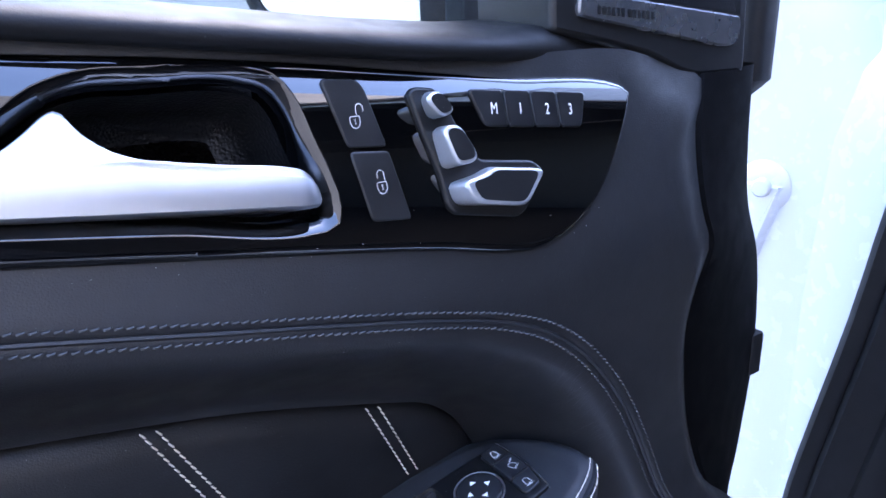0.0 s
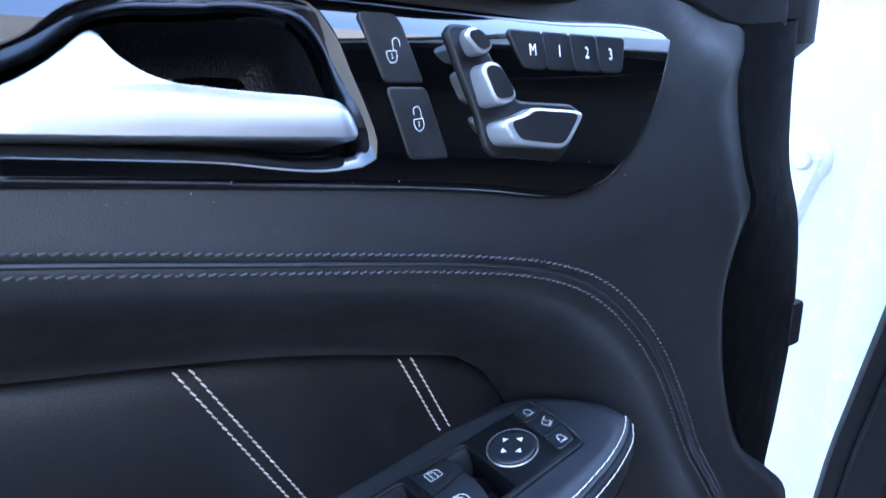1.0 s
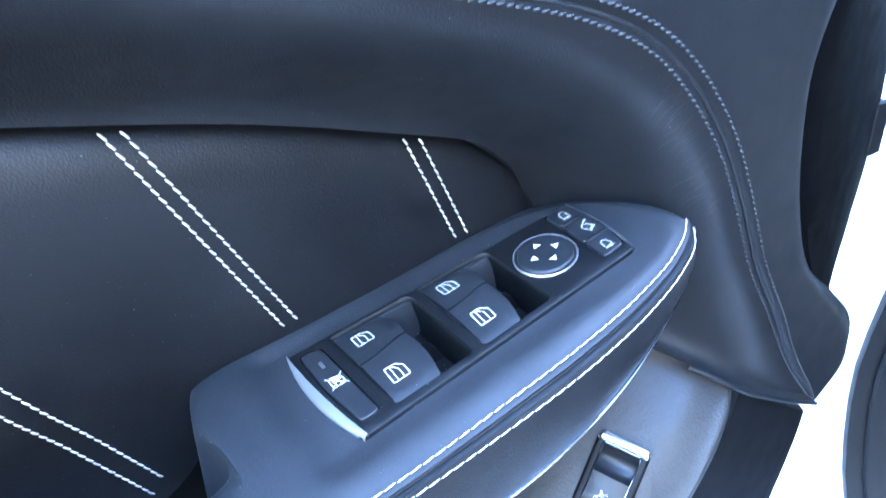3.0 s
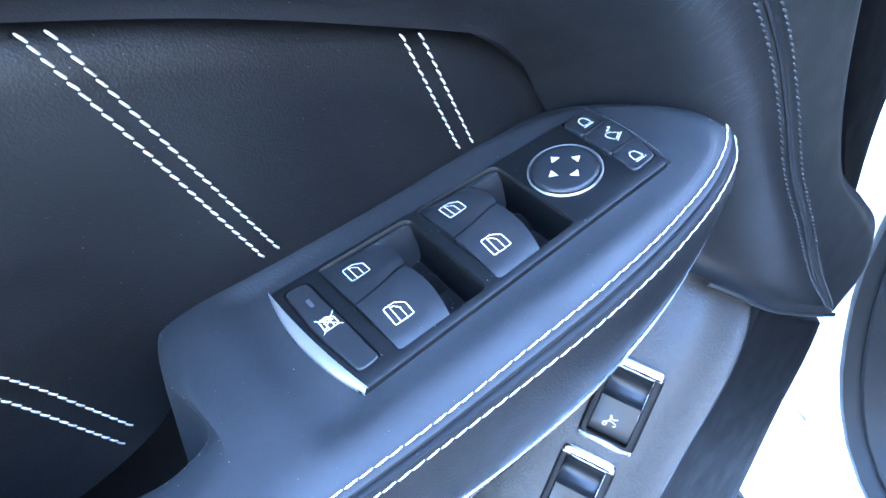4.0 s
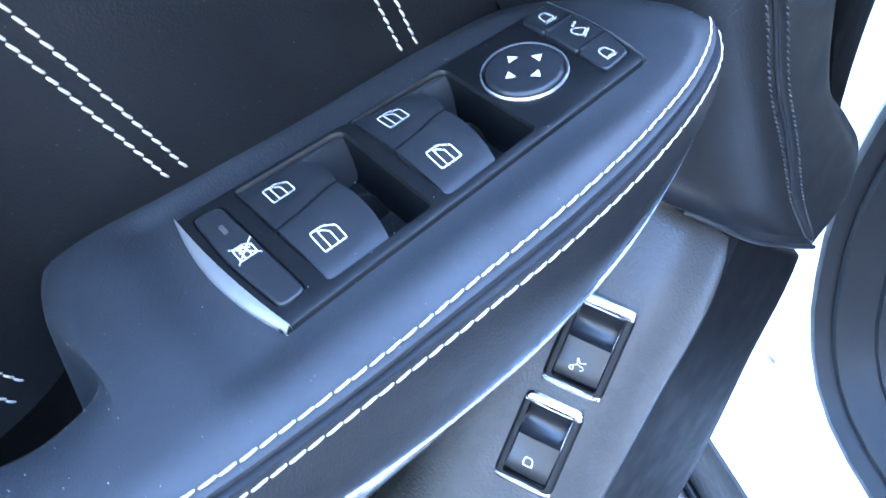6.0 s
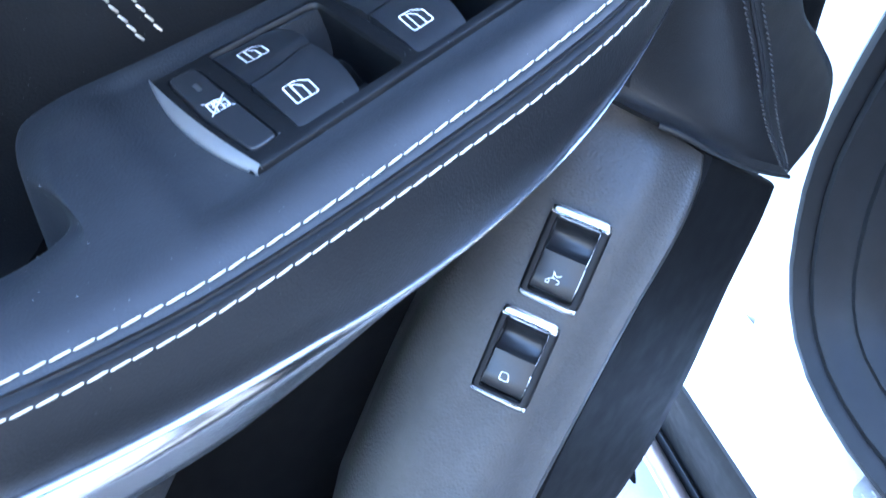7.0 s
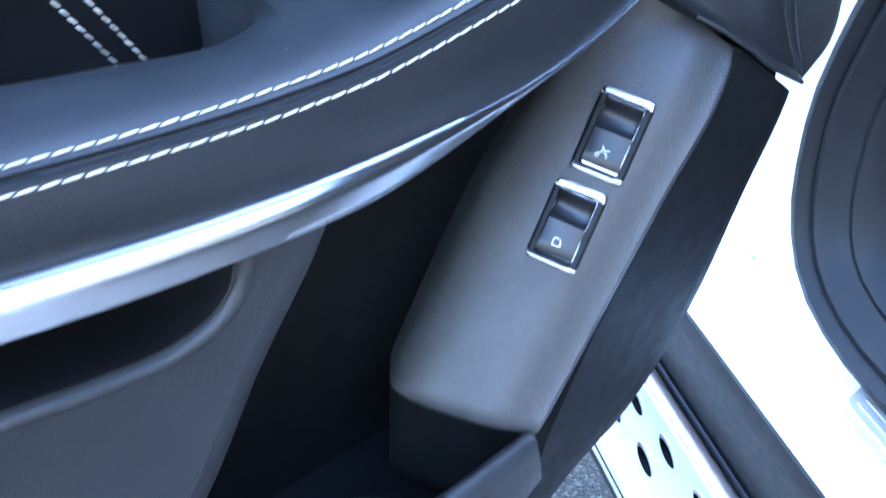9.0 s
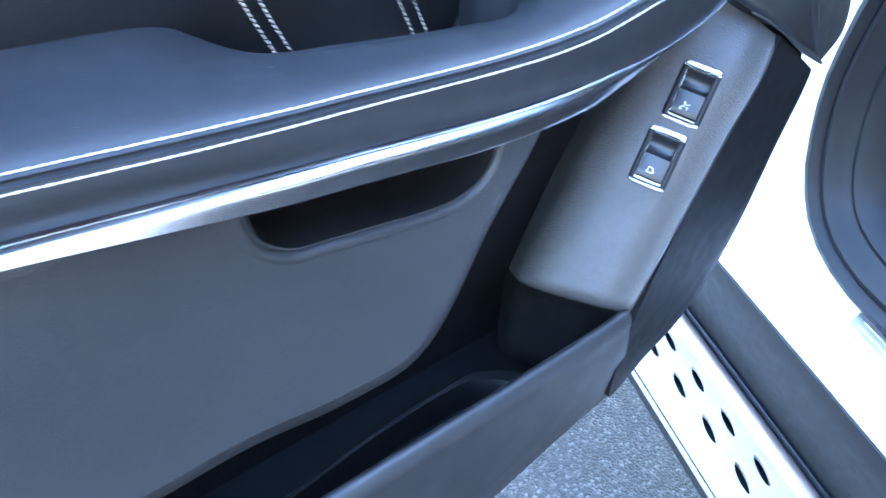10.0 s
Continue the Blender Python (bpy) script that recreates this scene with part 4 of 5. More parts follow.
def between(a, b, sag, n=24):
    """Points from a to b, bowed along the panel by sag."""
    return [(a[0] + (b[0] - a[0]) * k / n + sag * (1 - ((k / n - 0.5) * 2) ** 2), a[1] + (b[1] - a[1]) * k / n) for k in range(n + 1)]


for name, outer, inner_l in (("end_trim_rear", between((-69.3, -26.3), (-65.6, 29.2), -4.0), between((-68.9, -25.9), (-63.9, 28.9), -1.3)),
                             ("end_trim_front", between((65.1, -18.2), (63.8, 24.8), 2.4), between((64.6, -18.0), (63.3, 24.5), 1.9))):
    bm = bmesh.new()
    rows = []
    for w, h in ((0.0, -0.003), (0.0, 0.0003), (0.06, 0.0010), (0.25, 0.0015), (0.5, 0.0020), (0.8, 0.0024), (1.0, 0.0025), (1.0, -0.002)):
        rows.append([PANEL @ Vector(((a[0] + (b[0] - a[0]) * w) * 0.001, -(a[1] + (b[1] - a[1]) * w) * 0.001, h * (0.72 if name == "end_trim_front" else 1.0))) for a, b in zip(outer, inner_l)])
    sheet(bm, rows)
    part(name, bm, END_SILVER, switch_panel, "bright silver end strip of the switch panel", 60)


def window_icon(bm, m, h, s):
    """A side window with one cut corner and two bars, in millimetres along and across the panel."""
    def q(x, y):
        return (x * s, -y * s)
    stroke(bm, rounded([q(-3.4, -3.5), q(0.6, -3.5), q(3.4, -1.4), q(3.4, 3.5), q(-3.4, 3.5)], 0.0006, 3), 0.00034, m, h, closed=True)
    stroke(bm, [q(-1.4, -3.4), q(-1.4, 3.4)], 0.00032, m, h)
    stroke(bm, [q(-1.4, -2.6), q(-0.4, -2.6), q(1.1, -0.9), q(1.1, 3.4)], 0.00032, m, h)


def window_switch(o, slope, icon, lift, tilt):
    """A rocker whose free end curls over the finger well."""
    bm = bmesh.new()
    o = [Vector(p) for p in mm(o)]
    a, b, c, d = o                                # rear outer, front outer, front inner, rear inner
    n = 12
    rows_ = []
    for k in range(n + 1):
        s = k / n
        h = 0.0019 + lift - 0.0008 * math.sin(math.pi * s) + 0.0004 * s
        drop = 0.0022 * max(0, s - 0.80) / 0.20
        row = []
        for j in range(9):
            w = j / 8
            p = a.lerp(b, s).lerp(d.lerp(c, s), w)
            bulge = 0.0018 * math.sin(math.pi * w) * s * s if slope else 0
            row.append(PANEL @ Vector((p.x + bulge, p.y, h - drop * 0.6 + tilt * (w - 0.5) - 0.0006 * (abs(w - 0.5) * 2) ** 8)))
        rows_.append(row)
    low = [PANEL @ Vector(((PANEL.inverted() @ p).x - 0.0015, (PANEL.inverted() @ p).y, -0.018)) for p in rows_[-1]]
    full = [[PANEL @ Vector((*(PANEL.inverted() @ p).xy, -0.018)) for p in rows_[0]]] + rows_ + [low]
    full = [[PANEL @ Vector((*(PANEL.inverted() @ r[0]).xy, -0.018))] + r + [PANEL @ Vector((*(PANEL.inverted() @ r[-1]).xy, -0.018))] for r in full]
    sheet(bm, full)
    cx, cy = mm([icon])[0]
    window_icon(bm, PANEL @ Matrix.Translation((cx, cy, 0.0021 + lift - 0.0005)) @ Matrix.Rotation(math.atan(-tilt / 0.020), 4, "X"), 0.0, 0.00103)
    part("window_switch", bm, (BUTTON, ICON), switch_panel, "black window switch with a white window symbol", 50)


window_switch([(-51.3, -22.3), (-31.0, -20.6), (-28.7, -3.2), (-50.4, 0.3)], True, (-42.2, -12.4), 0.0008, 0.0026)
window_switch([(-50.3, 1.3), (-28.9, -2.0), (-30.0, 23.4), (-49.1, 23.6)], True, (-41.4, 11.9), 0.0006, -0.0036)
window_switch([(-11.3, -21.2), (8.6, -18.8), (9.9, -3.0), (-10.8, 0.2)], True, (-2.4, -11.8), 0.0008, 0.0026)
window_switch([(-10.8, 1.2), (9.4, -1.8), (7.3, 22.9), (-10.2, 23.4)], True, (-1.9, 11.4), 0.0006, -0.0036)
for x0 in (-28.6, 9.8):
    bm = bmesh.new()
    rows = []
    for x, top in ((x0 - 1.5, -0.0040), (x0 + 4.0, -0.0046), (x0 + 6.5, -0.0060), (x0 + 8.2, -0.0086), (x0 + 10.5, -0.0160)):
        rows.append([PANEL @ Vector((x * 0.001, (0.6 - 0.10 * (x - x0) + dy) * 0.001, h_)) for dy, h_ in ((-1.1, -0.0165), (-0.8, top - 0.0008), (-0.4, top), (0.4, top), (0.8, top - 0.0008), (1.1, -0.0165))])
    sheet(bm, rows)
    part("well_rib", bm, SWITCH_BODY, switch_panel)

bm = bmesh.new()
plate(bm, rounded(lockout_o, 0.003, 3), [(0.0006, -0.004), (0.0006, 0.0015), (0.0008, 0.0019), (0.0012, 0.0021)], PANEL)
m_ = PANEL @ Matrix.Translation((-0.0602, 0.0004, -0.0007))
window_icon(bm, m_, 0.0029, 0.00074)
stroke(bm, [(-0.0036, -0.0034), (0.0036, 0.0034)], 0.0003, m_, 0.0030)
stroke(bm, [(-0.0034, 0.0036), (0.0034, -0.0036)], 0.0003, m_, 0.0030)
stroke(bm, [(-0.0016, 0.0), (0.0, 0.0018), (0.0018, 0.0002)], 0.0004, m_, 0.0030)
fill(bm, rounded(mm([(-61.5, -13.8), (-60.0, -13.8), (-60.0, -9.6), (-61.5, -9.6)]), 0.0006, 2), PANEL, 0.0022, 2)
part("child_lock_button", bm, (BUTTON, ICON, SATIN), switch_panel, "long black rear window lock button", 50)

# mirror joystick with its ring
def disc(r, n=48, c=KNOB):
    return [(c[0] + r * math.cos(2 * math.pi * k / n), c[1] + r * math.sin(2 * math.pi * k / n)) for k in range(n)]


bm = bmesh.new()
plate(bm, disc(0.0134), [(0, 0.0008), (0.0001, 0.0018), (0.0004, 0.0022), (0.0007, 0.0021), (0.0009, 0.0012), (0.0010, -0.002)], PANEL)
part("knob_ring", bm, END_SILVER, switch_panel, "thin chrome ring round the mirror knob")
bm = bmesh.new()
plate(bm, disc(0.0120), [(0, -0.001), (0.0, 0.0020), (0.0004, 0.0028), (0.0014, 0.0031), (0.005, 0.0027), (0.0085, 0.0025)], PANEL)
for sx, sy in ((1, 1), (1, -1), (-1, 1), (-1, -1)):
    d0 = Vector(((sx + sy) / 2, (sy - sx) / 2))
    c = Vector(KNOB) + d0 * 0.0056
    d = d0
    e = Vector((-d.y, d.x))
    fill(bm, [c + d * 0.0017, c - d * 0.0010 + e * 0.0018, c - d * 0.0010 - e * 0.0018], PANEL, 0.0034)
part("mirror_knob", bm, (BUTTON, ICON), switch_panel, "round black mirror knob with four white arrows", 50)

for k, (o, c) in enumerate(((((52.2, -17.4), (64.6, -17.5), (65.4, -6.6), (52.8, -6.8)), (58.4, -12.2)), (((52.8, -6.4), (65.4, -6.2), (65.2, 7.7), (52.6, 7.9)), (59.6, 0.9)), (((52.6, 8.3), (65.1, 8.1), (62.4, 19.6), (51.8, 20.5)), (57.6, 14.4)))):
    bm = bmesh.new()
    rr = [0.0030 if k == 0 else 0.0014, 0.0025 if k == 0 else 0.0014, 0.0025 if k == 2 else 0.0014, 0.0030 if k == 2 else 0.0014]
    plate(bm, rounded(mm(o), rr, 3), [(0, -0.004), (0, 0.0014), (0.0002, 0.0018), (0.0006, 0.0020)], PANEL)
    m_ = PANEL @ Matrix.Translation((c[0] * 0.001, -c[1] * 0.001, -0.0006)) @ Matrix.Rotation(radians((-90, -60, 180)[k] + (0, 0, -90)[k]), 4, "Z")
    s = 0.00086
    flip_ = -1 if k == 2 else 1
    stroke(bm, rounded([(flip_ * 2.6 * s, 2.2 * s), (flip_ * -1.6 * s, 1.6 * s), (flip_ * -2.6 * s, 0), (flip_ * -1.6 * s, -1.6 * s), (flip_ * 2.6 * s, -2.2 * s)], 0.0008, 3), 0.00027, m_, 0.0028, closed=True)
    stroke(bm, [(flip_ * 3.4 * s, 2.6 * s), (flip_ * 3.4 * s, -2.6 * s)], 0.00027, m_, 0.0028)
    if k == 1:
        stroke(bm, [(-2.4 * s, 4.6 * s), (-2.4 * s, 2.6 * s)], 0.0002, m_, 0.0028)
        fill(bm, [(-3.2 * s, 4.2 * s), (-1.6 * s, 4.2 * s), (-2.4 * s, 5.4 * s)], m_, 0.0028)
        fill(bm, [(-3.2 * s, 3.0 * s), (-2.4 * s, 1.8 * s), (-1.6 * s, 3.0 * s)], m_, 0.0028)
    part("mirror_button", bm, (BUTTON, ICON), switch_panel, "small black mirror button with a white symbol", 50)
for v0 in (-6.6, 8.0):
    bm = bmesh.new()
    plate(bm, rounded(mm([(53.4, v0 - 0.8), (64.4, v0 - 0.8), (64.4, v0 + 0.8), (53.4, v0 + 0.8)]), 0.0007, 3), [(0, 0.001), (0, 0.0024), (0.0004, 0.0028)], PANEL)
    part("divider_rib", bm, SWITCH_BODY, switch_panel)

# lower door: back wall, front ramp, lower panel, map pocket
# back wall coloured near-black in place of the pocket's deep shade
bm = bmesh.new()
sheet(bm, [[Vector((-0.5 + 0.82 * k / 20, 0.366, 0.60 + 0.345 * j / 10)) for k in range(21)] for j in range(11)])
part("pocket_back", bm, PLASTIC_DARK, door, "back wall of the door pocket, near black for shade")

ramp_in = curve([(0.3545, 0.2590, 0.9325), (0.345, 0.2525, 0.9265), (0.334, 0.2475, 0.9180), (0.296, 0.2415, 0.874), (0.253, 0.236, 0.815), (0.230, 0.233, 0.783), (0.211, 0.2305, 0.758)], 110)
ramp_out = curve([(0.318, 0.318, 0.968), (0.308, 0.320, 0.957), (0.294, 0.321, 0.940), (0.268, 0.322, 0.908), (0.237, 0.322, 0.868), (0.190, 0.316, 0.803), (0.159, 0.309, 0.762)], 110)
u_ = Vector((0.011, -0.022, -0.004)).normalized()
RAMP_SWITCHES = [axes(Vector(c) + u_ * 0.0009 + Vector((-0.70, -0.47, 0.54)) * -0.0006, u_, (0.57, 0.09, 0.815)) for c in ((0.2885, 0.2752, 0.8948), (0.2592, 0.2718, 0.8530))]
bm = bmesh.new()
rows = []
RAMP_N = Vector((-0.70, -0.47, 0.54)).normalized()
steps = [-0.14, -0.10, -0.06, -0.03, -0.01, 0.0, 0.02, 0.05] + [0.08 + 0.80 * k / 44 for k in range(45)] + [0.88 + 0.06 * k for k in range(1, 13)]
tracks = []
for a, b in zip(ramp_in, ramp_out):
    c = b - a
    width = c.length
    c = (c - RAMP_N * c.dot(RAMP_N)).normalized()
    p, last_v, track = a.copy(), 0.0, []
    for v in steps:
        if v <= 0:
            track.append(a + RAMP_N * (-0.0100 + 0.19 * v) - c * math.sqrt(-v) * 0.0085)
            continue
        phi = radians(74) * smooth((v - 0.50) / 0.72)
        p = p + (c * math.cos(phi) - RAMP_N * math.sin(phi)) * width * (v - last_v)
        last_v = v
        track.append(p + RAMP_N * (-0.0100 * (1 - smooth(v / 0.32)) ** 1.4))
    tracks.append(track)
for n_ in range(len(steps)):
    row = [track[n_] for track in tracks]
    # rolled under at its foot
    row = row[:-3]
    along, p = (row[-1] - row[-2]).normalized(), row[-1]
    for k in range(1, 9):
        turn = radians(12.5 * k)
        p = p + (along * math.cos(turn) - RAMP_N * math.sin(turn)) * 0.0031
        row.append(p)
    row += [p + Vector((0.004, 0.010, -0.020)), p + Vector((0.006, 0.014, -0.100))]
    rows.append(row)
vs = sheet(bm, rows)
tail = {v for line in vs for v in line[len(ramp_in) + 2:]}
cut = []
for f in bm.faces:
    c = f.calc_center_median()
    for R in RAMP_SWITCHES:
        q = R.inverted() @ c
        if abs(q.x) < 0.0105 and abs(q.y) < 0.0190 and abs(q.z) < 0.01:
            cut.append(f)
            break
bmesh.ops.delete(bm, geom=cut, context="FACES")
# faces under the foot go near-black, painting in the shadow there
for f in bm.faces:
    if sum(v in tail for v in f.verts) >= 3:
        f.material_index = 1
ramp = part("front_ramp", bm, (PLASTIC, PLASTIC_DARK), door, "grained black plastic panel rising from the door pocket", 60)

# ribbed end strip beside the ramp
strip_out = curve([(0.4345, 0.2595, 0.8790), (0.433, 0.259, 0.875), (0.419, 0.260, 0.812), (0.400, 0.260, 0.735), (0.376, 0.260, 0.682), (0.343, 0.260, 0.645), (0.303, 0.260, 0.624), (0.270, 0.260, 0.600)], 240)
strip_in = curve([(0.366, 0.2565, 0.9240), (0.354, 0.2535, 0.9030), (0.338, 0.2515, 0.880), (0.313, 0.2490, 0.846), (0.286, 0.2460, 0.806), (0.254, 0.2410, 0.752), (0.234, 0.2380, 0.704), (0.229, 0.2370, 0.660), (0.240, 0.2430, 0.625), (0.264, 0.2575, 0.600)], 240)
bm = bmesh.new()
rows = [[p + Vector((-0.002, 0.022, 0.001)) for p in strip_in]]
for v in [0, 0.04, 0.11, 0.14] + [0.2 + 0.8 * k / 8 for k in range(9)]:
    rows.append([a.lerp(b, v) + Vector((0, 0.004 - 0.004 * math.sin(math.pi * v * 0.5) + (0.00022 if v > 0.12 and n_ % 2 else 0), 0)) for n_, (a, b) in enumerate(zip(strip_in, strip_out))])
rows.append([p + Vector((0.003, 0.004, -0.001)) for p in strip_out])
rows.append([p + Vector((0.004, 0.07, -0.002)) for p in strip_out])
# its upper end is turned in
rows = [[row[0] + Vector((0.001, 0.020, 0.0015)), row[0] + Vector((0.0006, 0.0012, 0.0010))] + row for row in rows]
sheet(bm, rows, flip=True)
part("end_strip", bm, END_PLASTIC, door, "black ribbed end strip of the door", 60)
# added near-black sheet stands for the shade inside this gap
bm = bmesh.new()
sheet(bm, [[Vector(p).lerp(Vector(q), k / 8) + Vector((0, 0.004 * j, 0.004 * j)) for k in range(9)] for j, (p, q) in enumerate((((0.350, 0.272, 0.905), (0.4395, 0.272, 0.872)), ((0.352, 0.272, 0.920), (0.4425, 0.272, 0.886)), ((0.352, 0.272, 0.950), (0.4440, 0.272, 0.905))))])
part("gap_shade_sheet", bm, PLASTIC_DARK, door, "added dark sheet standing for shade in the gap below the leather corner")

# lower panel with a shallow pocket under the metal strip
LOW = axes((0, 0.250, 0.88), (1, 0, 0), (0, 0, 1))
low_out = [(-0.50, 0.106), (-0.50, -0.063), (-0.143, -0.065), (-0.094, -0.064), (-0.034, -0.070), (0.022, -0.065), (0.043, -0.048), (0.060, -0.025), (0.074, -0.002), (0.093, 0.026), (0.107, 0.048), (0.114, 0.066), (0.118, 0.086), (0.119, 0.106)]
low_poly = even([Vector((p.x, p.y, 0)) for p in curve([(x, y, 0) for x, y in low_out[1:]], 80)] + [Vector((-0.5, 0.106, 0))], 130)
low_poly = [Vector((p.x, p.y)) for p in low_poly]
pock = [(0.0745, 0.100), (0.0735, 0.066), (0.069, 0.052), (0.060, 0.0435), (0.044, 0.0385), (0.020, 0.0395), (0.0, 0.0425), (-0.033, 0.0475), (-0.058, 0.0522), (-0.068, 0.0585), (-0.0755, 0.0668), (-0.079, 0.0770), (-0.081, 0.100)]
pock_poly = [Vector((p.x + 0.001, p.y - 0.0045)) for p in curve([(x, y, 0) for x, y in pock], 64)]
pock_poly = inset_of(ccw(pock_poly), -0.0040)
bm = bmesh.new()
# deep walls and back of the grip pocket are near-black as painted shade
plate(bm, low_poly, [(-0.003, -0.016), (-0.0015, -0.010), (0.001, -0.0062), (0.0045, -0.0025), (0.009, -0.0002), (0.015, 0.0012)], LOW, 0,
      holes=[(pock_poly, [(0, 0.0012), (0.0014, 0.0019), (0.0032, 0.0023), (0.0048, 0.0015), (0.0058, -0.0002), (0.0063, -0.0014), (0.0067, -0.0014), (0.0071, -0.0004), (0.0078, -0.0004), (0.0083, -0.0020), (0.0088, -0.007), (0.010, -0.030), (0.018, -0.040)])], shade_from=8)
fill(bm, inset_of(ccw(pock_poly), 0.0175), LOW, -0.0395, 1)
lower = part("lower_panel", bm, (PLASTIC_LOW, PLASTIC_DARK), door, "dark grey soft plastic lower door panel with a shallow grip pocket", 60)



def low_bow(u, v):
    """The panel swells towards its foot."""
    s = min(max(0.0, 0.030 - v) / 0.095, 1.1)
    return (0.009 * s * s, 0.0, -0.018 * s / 0.095)


convex(lower, LOW, low_bow)

# map pocket: outer wall, floor and a raised inner lip
rim = curve([(-0.50, 0.212, 0.790), (-0.20, 0.213, 0.784), (-0.06, 0.216, 0.778), (0.05, 0.221, 0.768), (0.12, 0.2265, 0.759), (0.18, 0.2305, 0.7525), (0.2175, 0.2335, 0.7495)], 70)
foot = curve([(-0.50, 0.245, 0.58), (-0.20, 0.246, 0.575), (-0.06, 0.248, 0.572), (0.05, 0.252, 0.572), (0.12, 0.256, 0.575), (0.20, 0.260, 0.588), (0.268, 0.2615, 0.600)], 70)
bm = bmesh.new()
rows = []
rows.append([p + Vector((-0.01, 0.050, -0.13)) for p in rim])
rows.append([p + Vector((-0.004, 0.0120, -0.030)) for p in rim])
for dy, dz in ((0.0100, -0.0080), (0.0085, -0.0030), (0.0065, -0.0008), (0.0040, 0.0), (0.0015, -0.0010), (-0.0008, -0.0036), (-0.0022, -0.0075), (-0.0026, -0.0120)):
    rows.append([p + Vector((0, dy, dz)) for p in rim])
for v in (0.12, 0.2, 0.3, 0.45, 0.6, 0.75, 0.9, 1.0):
    rows.append([a.lerp(b, v) + Vector((0, -0.010 * math.sin(math.pi * v) * smooth((0.26 - a.x) / 0.1), 0)) for a, b in zip(rim, foot)])
rows.append([p + Vector((0, 0.05, -0.004)) for p in foot])
sheet(bm, rows, flip=True)
part("map_pocket_wall", bm, PLASTIC_LOW, door, "dark grey outer wall of the map pocket", 60)
# pocket floor, its shade put into the colour as well
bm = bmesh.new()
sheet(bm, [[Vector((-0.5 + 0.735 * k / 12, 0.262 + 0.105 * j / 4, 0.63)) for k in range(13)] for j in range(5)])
part("pocket_floor", bm, PLASTIC_DARK, door, "floor of the map pocket, near black for shade")
bm = bmesh.new()
lip = curve([(-0.30, 0.298, 0.662), (-0.048, 0.309, 0.660), (0.059, 0.319, 0.660), (0.118, 0.3195, 0.660), (0.140, 0.318, 0.660), (0.153, 0.311, 0.660), (0.168, 0.298, 0.660), (0.178, 0.275, 0.660)], 60)
inner = [p.lerp(Vector((0.0, 0.25, 0.655)), 0.10) for p in lip]
sheet(bm, [[p + Vector((0, 0, -0.03)) for p in lip], lip, [p + Vector((0, -0.002, 0.002)) for p in lip], [p.lerp(q, 0.8) + Vector((0, 0, 0.002)) for p, q in zip(lip, inner)], [p + Vector((0, 0, -0.002)) for p in inner], [p + Vector((0, 0, -0.03)) for p in inner]])
part("pocket_liner", bm, PLASTIC_SMOOTH, door, "black rubber liner in the map pocket")

bm = bmesh.new()
# added dark sheet fills the gap between recess and insert with painted shade
sheet(bm, [[Vector((0.20 + 0.15 * k / 6, 0.318 + 0.008 * j, 0.93 + 0.15 * j / 3)) for k in range(7)] for j in range(4)])
part("inner_backing", bm, PLASTIC_DARK, door, "added dark sheet filling the shaded gap behind the leather recess")

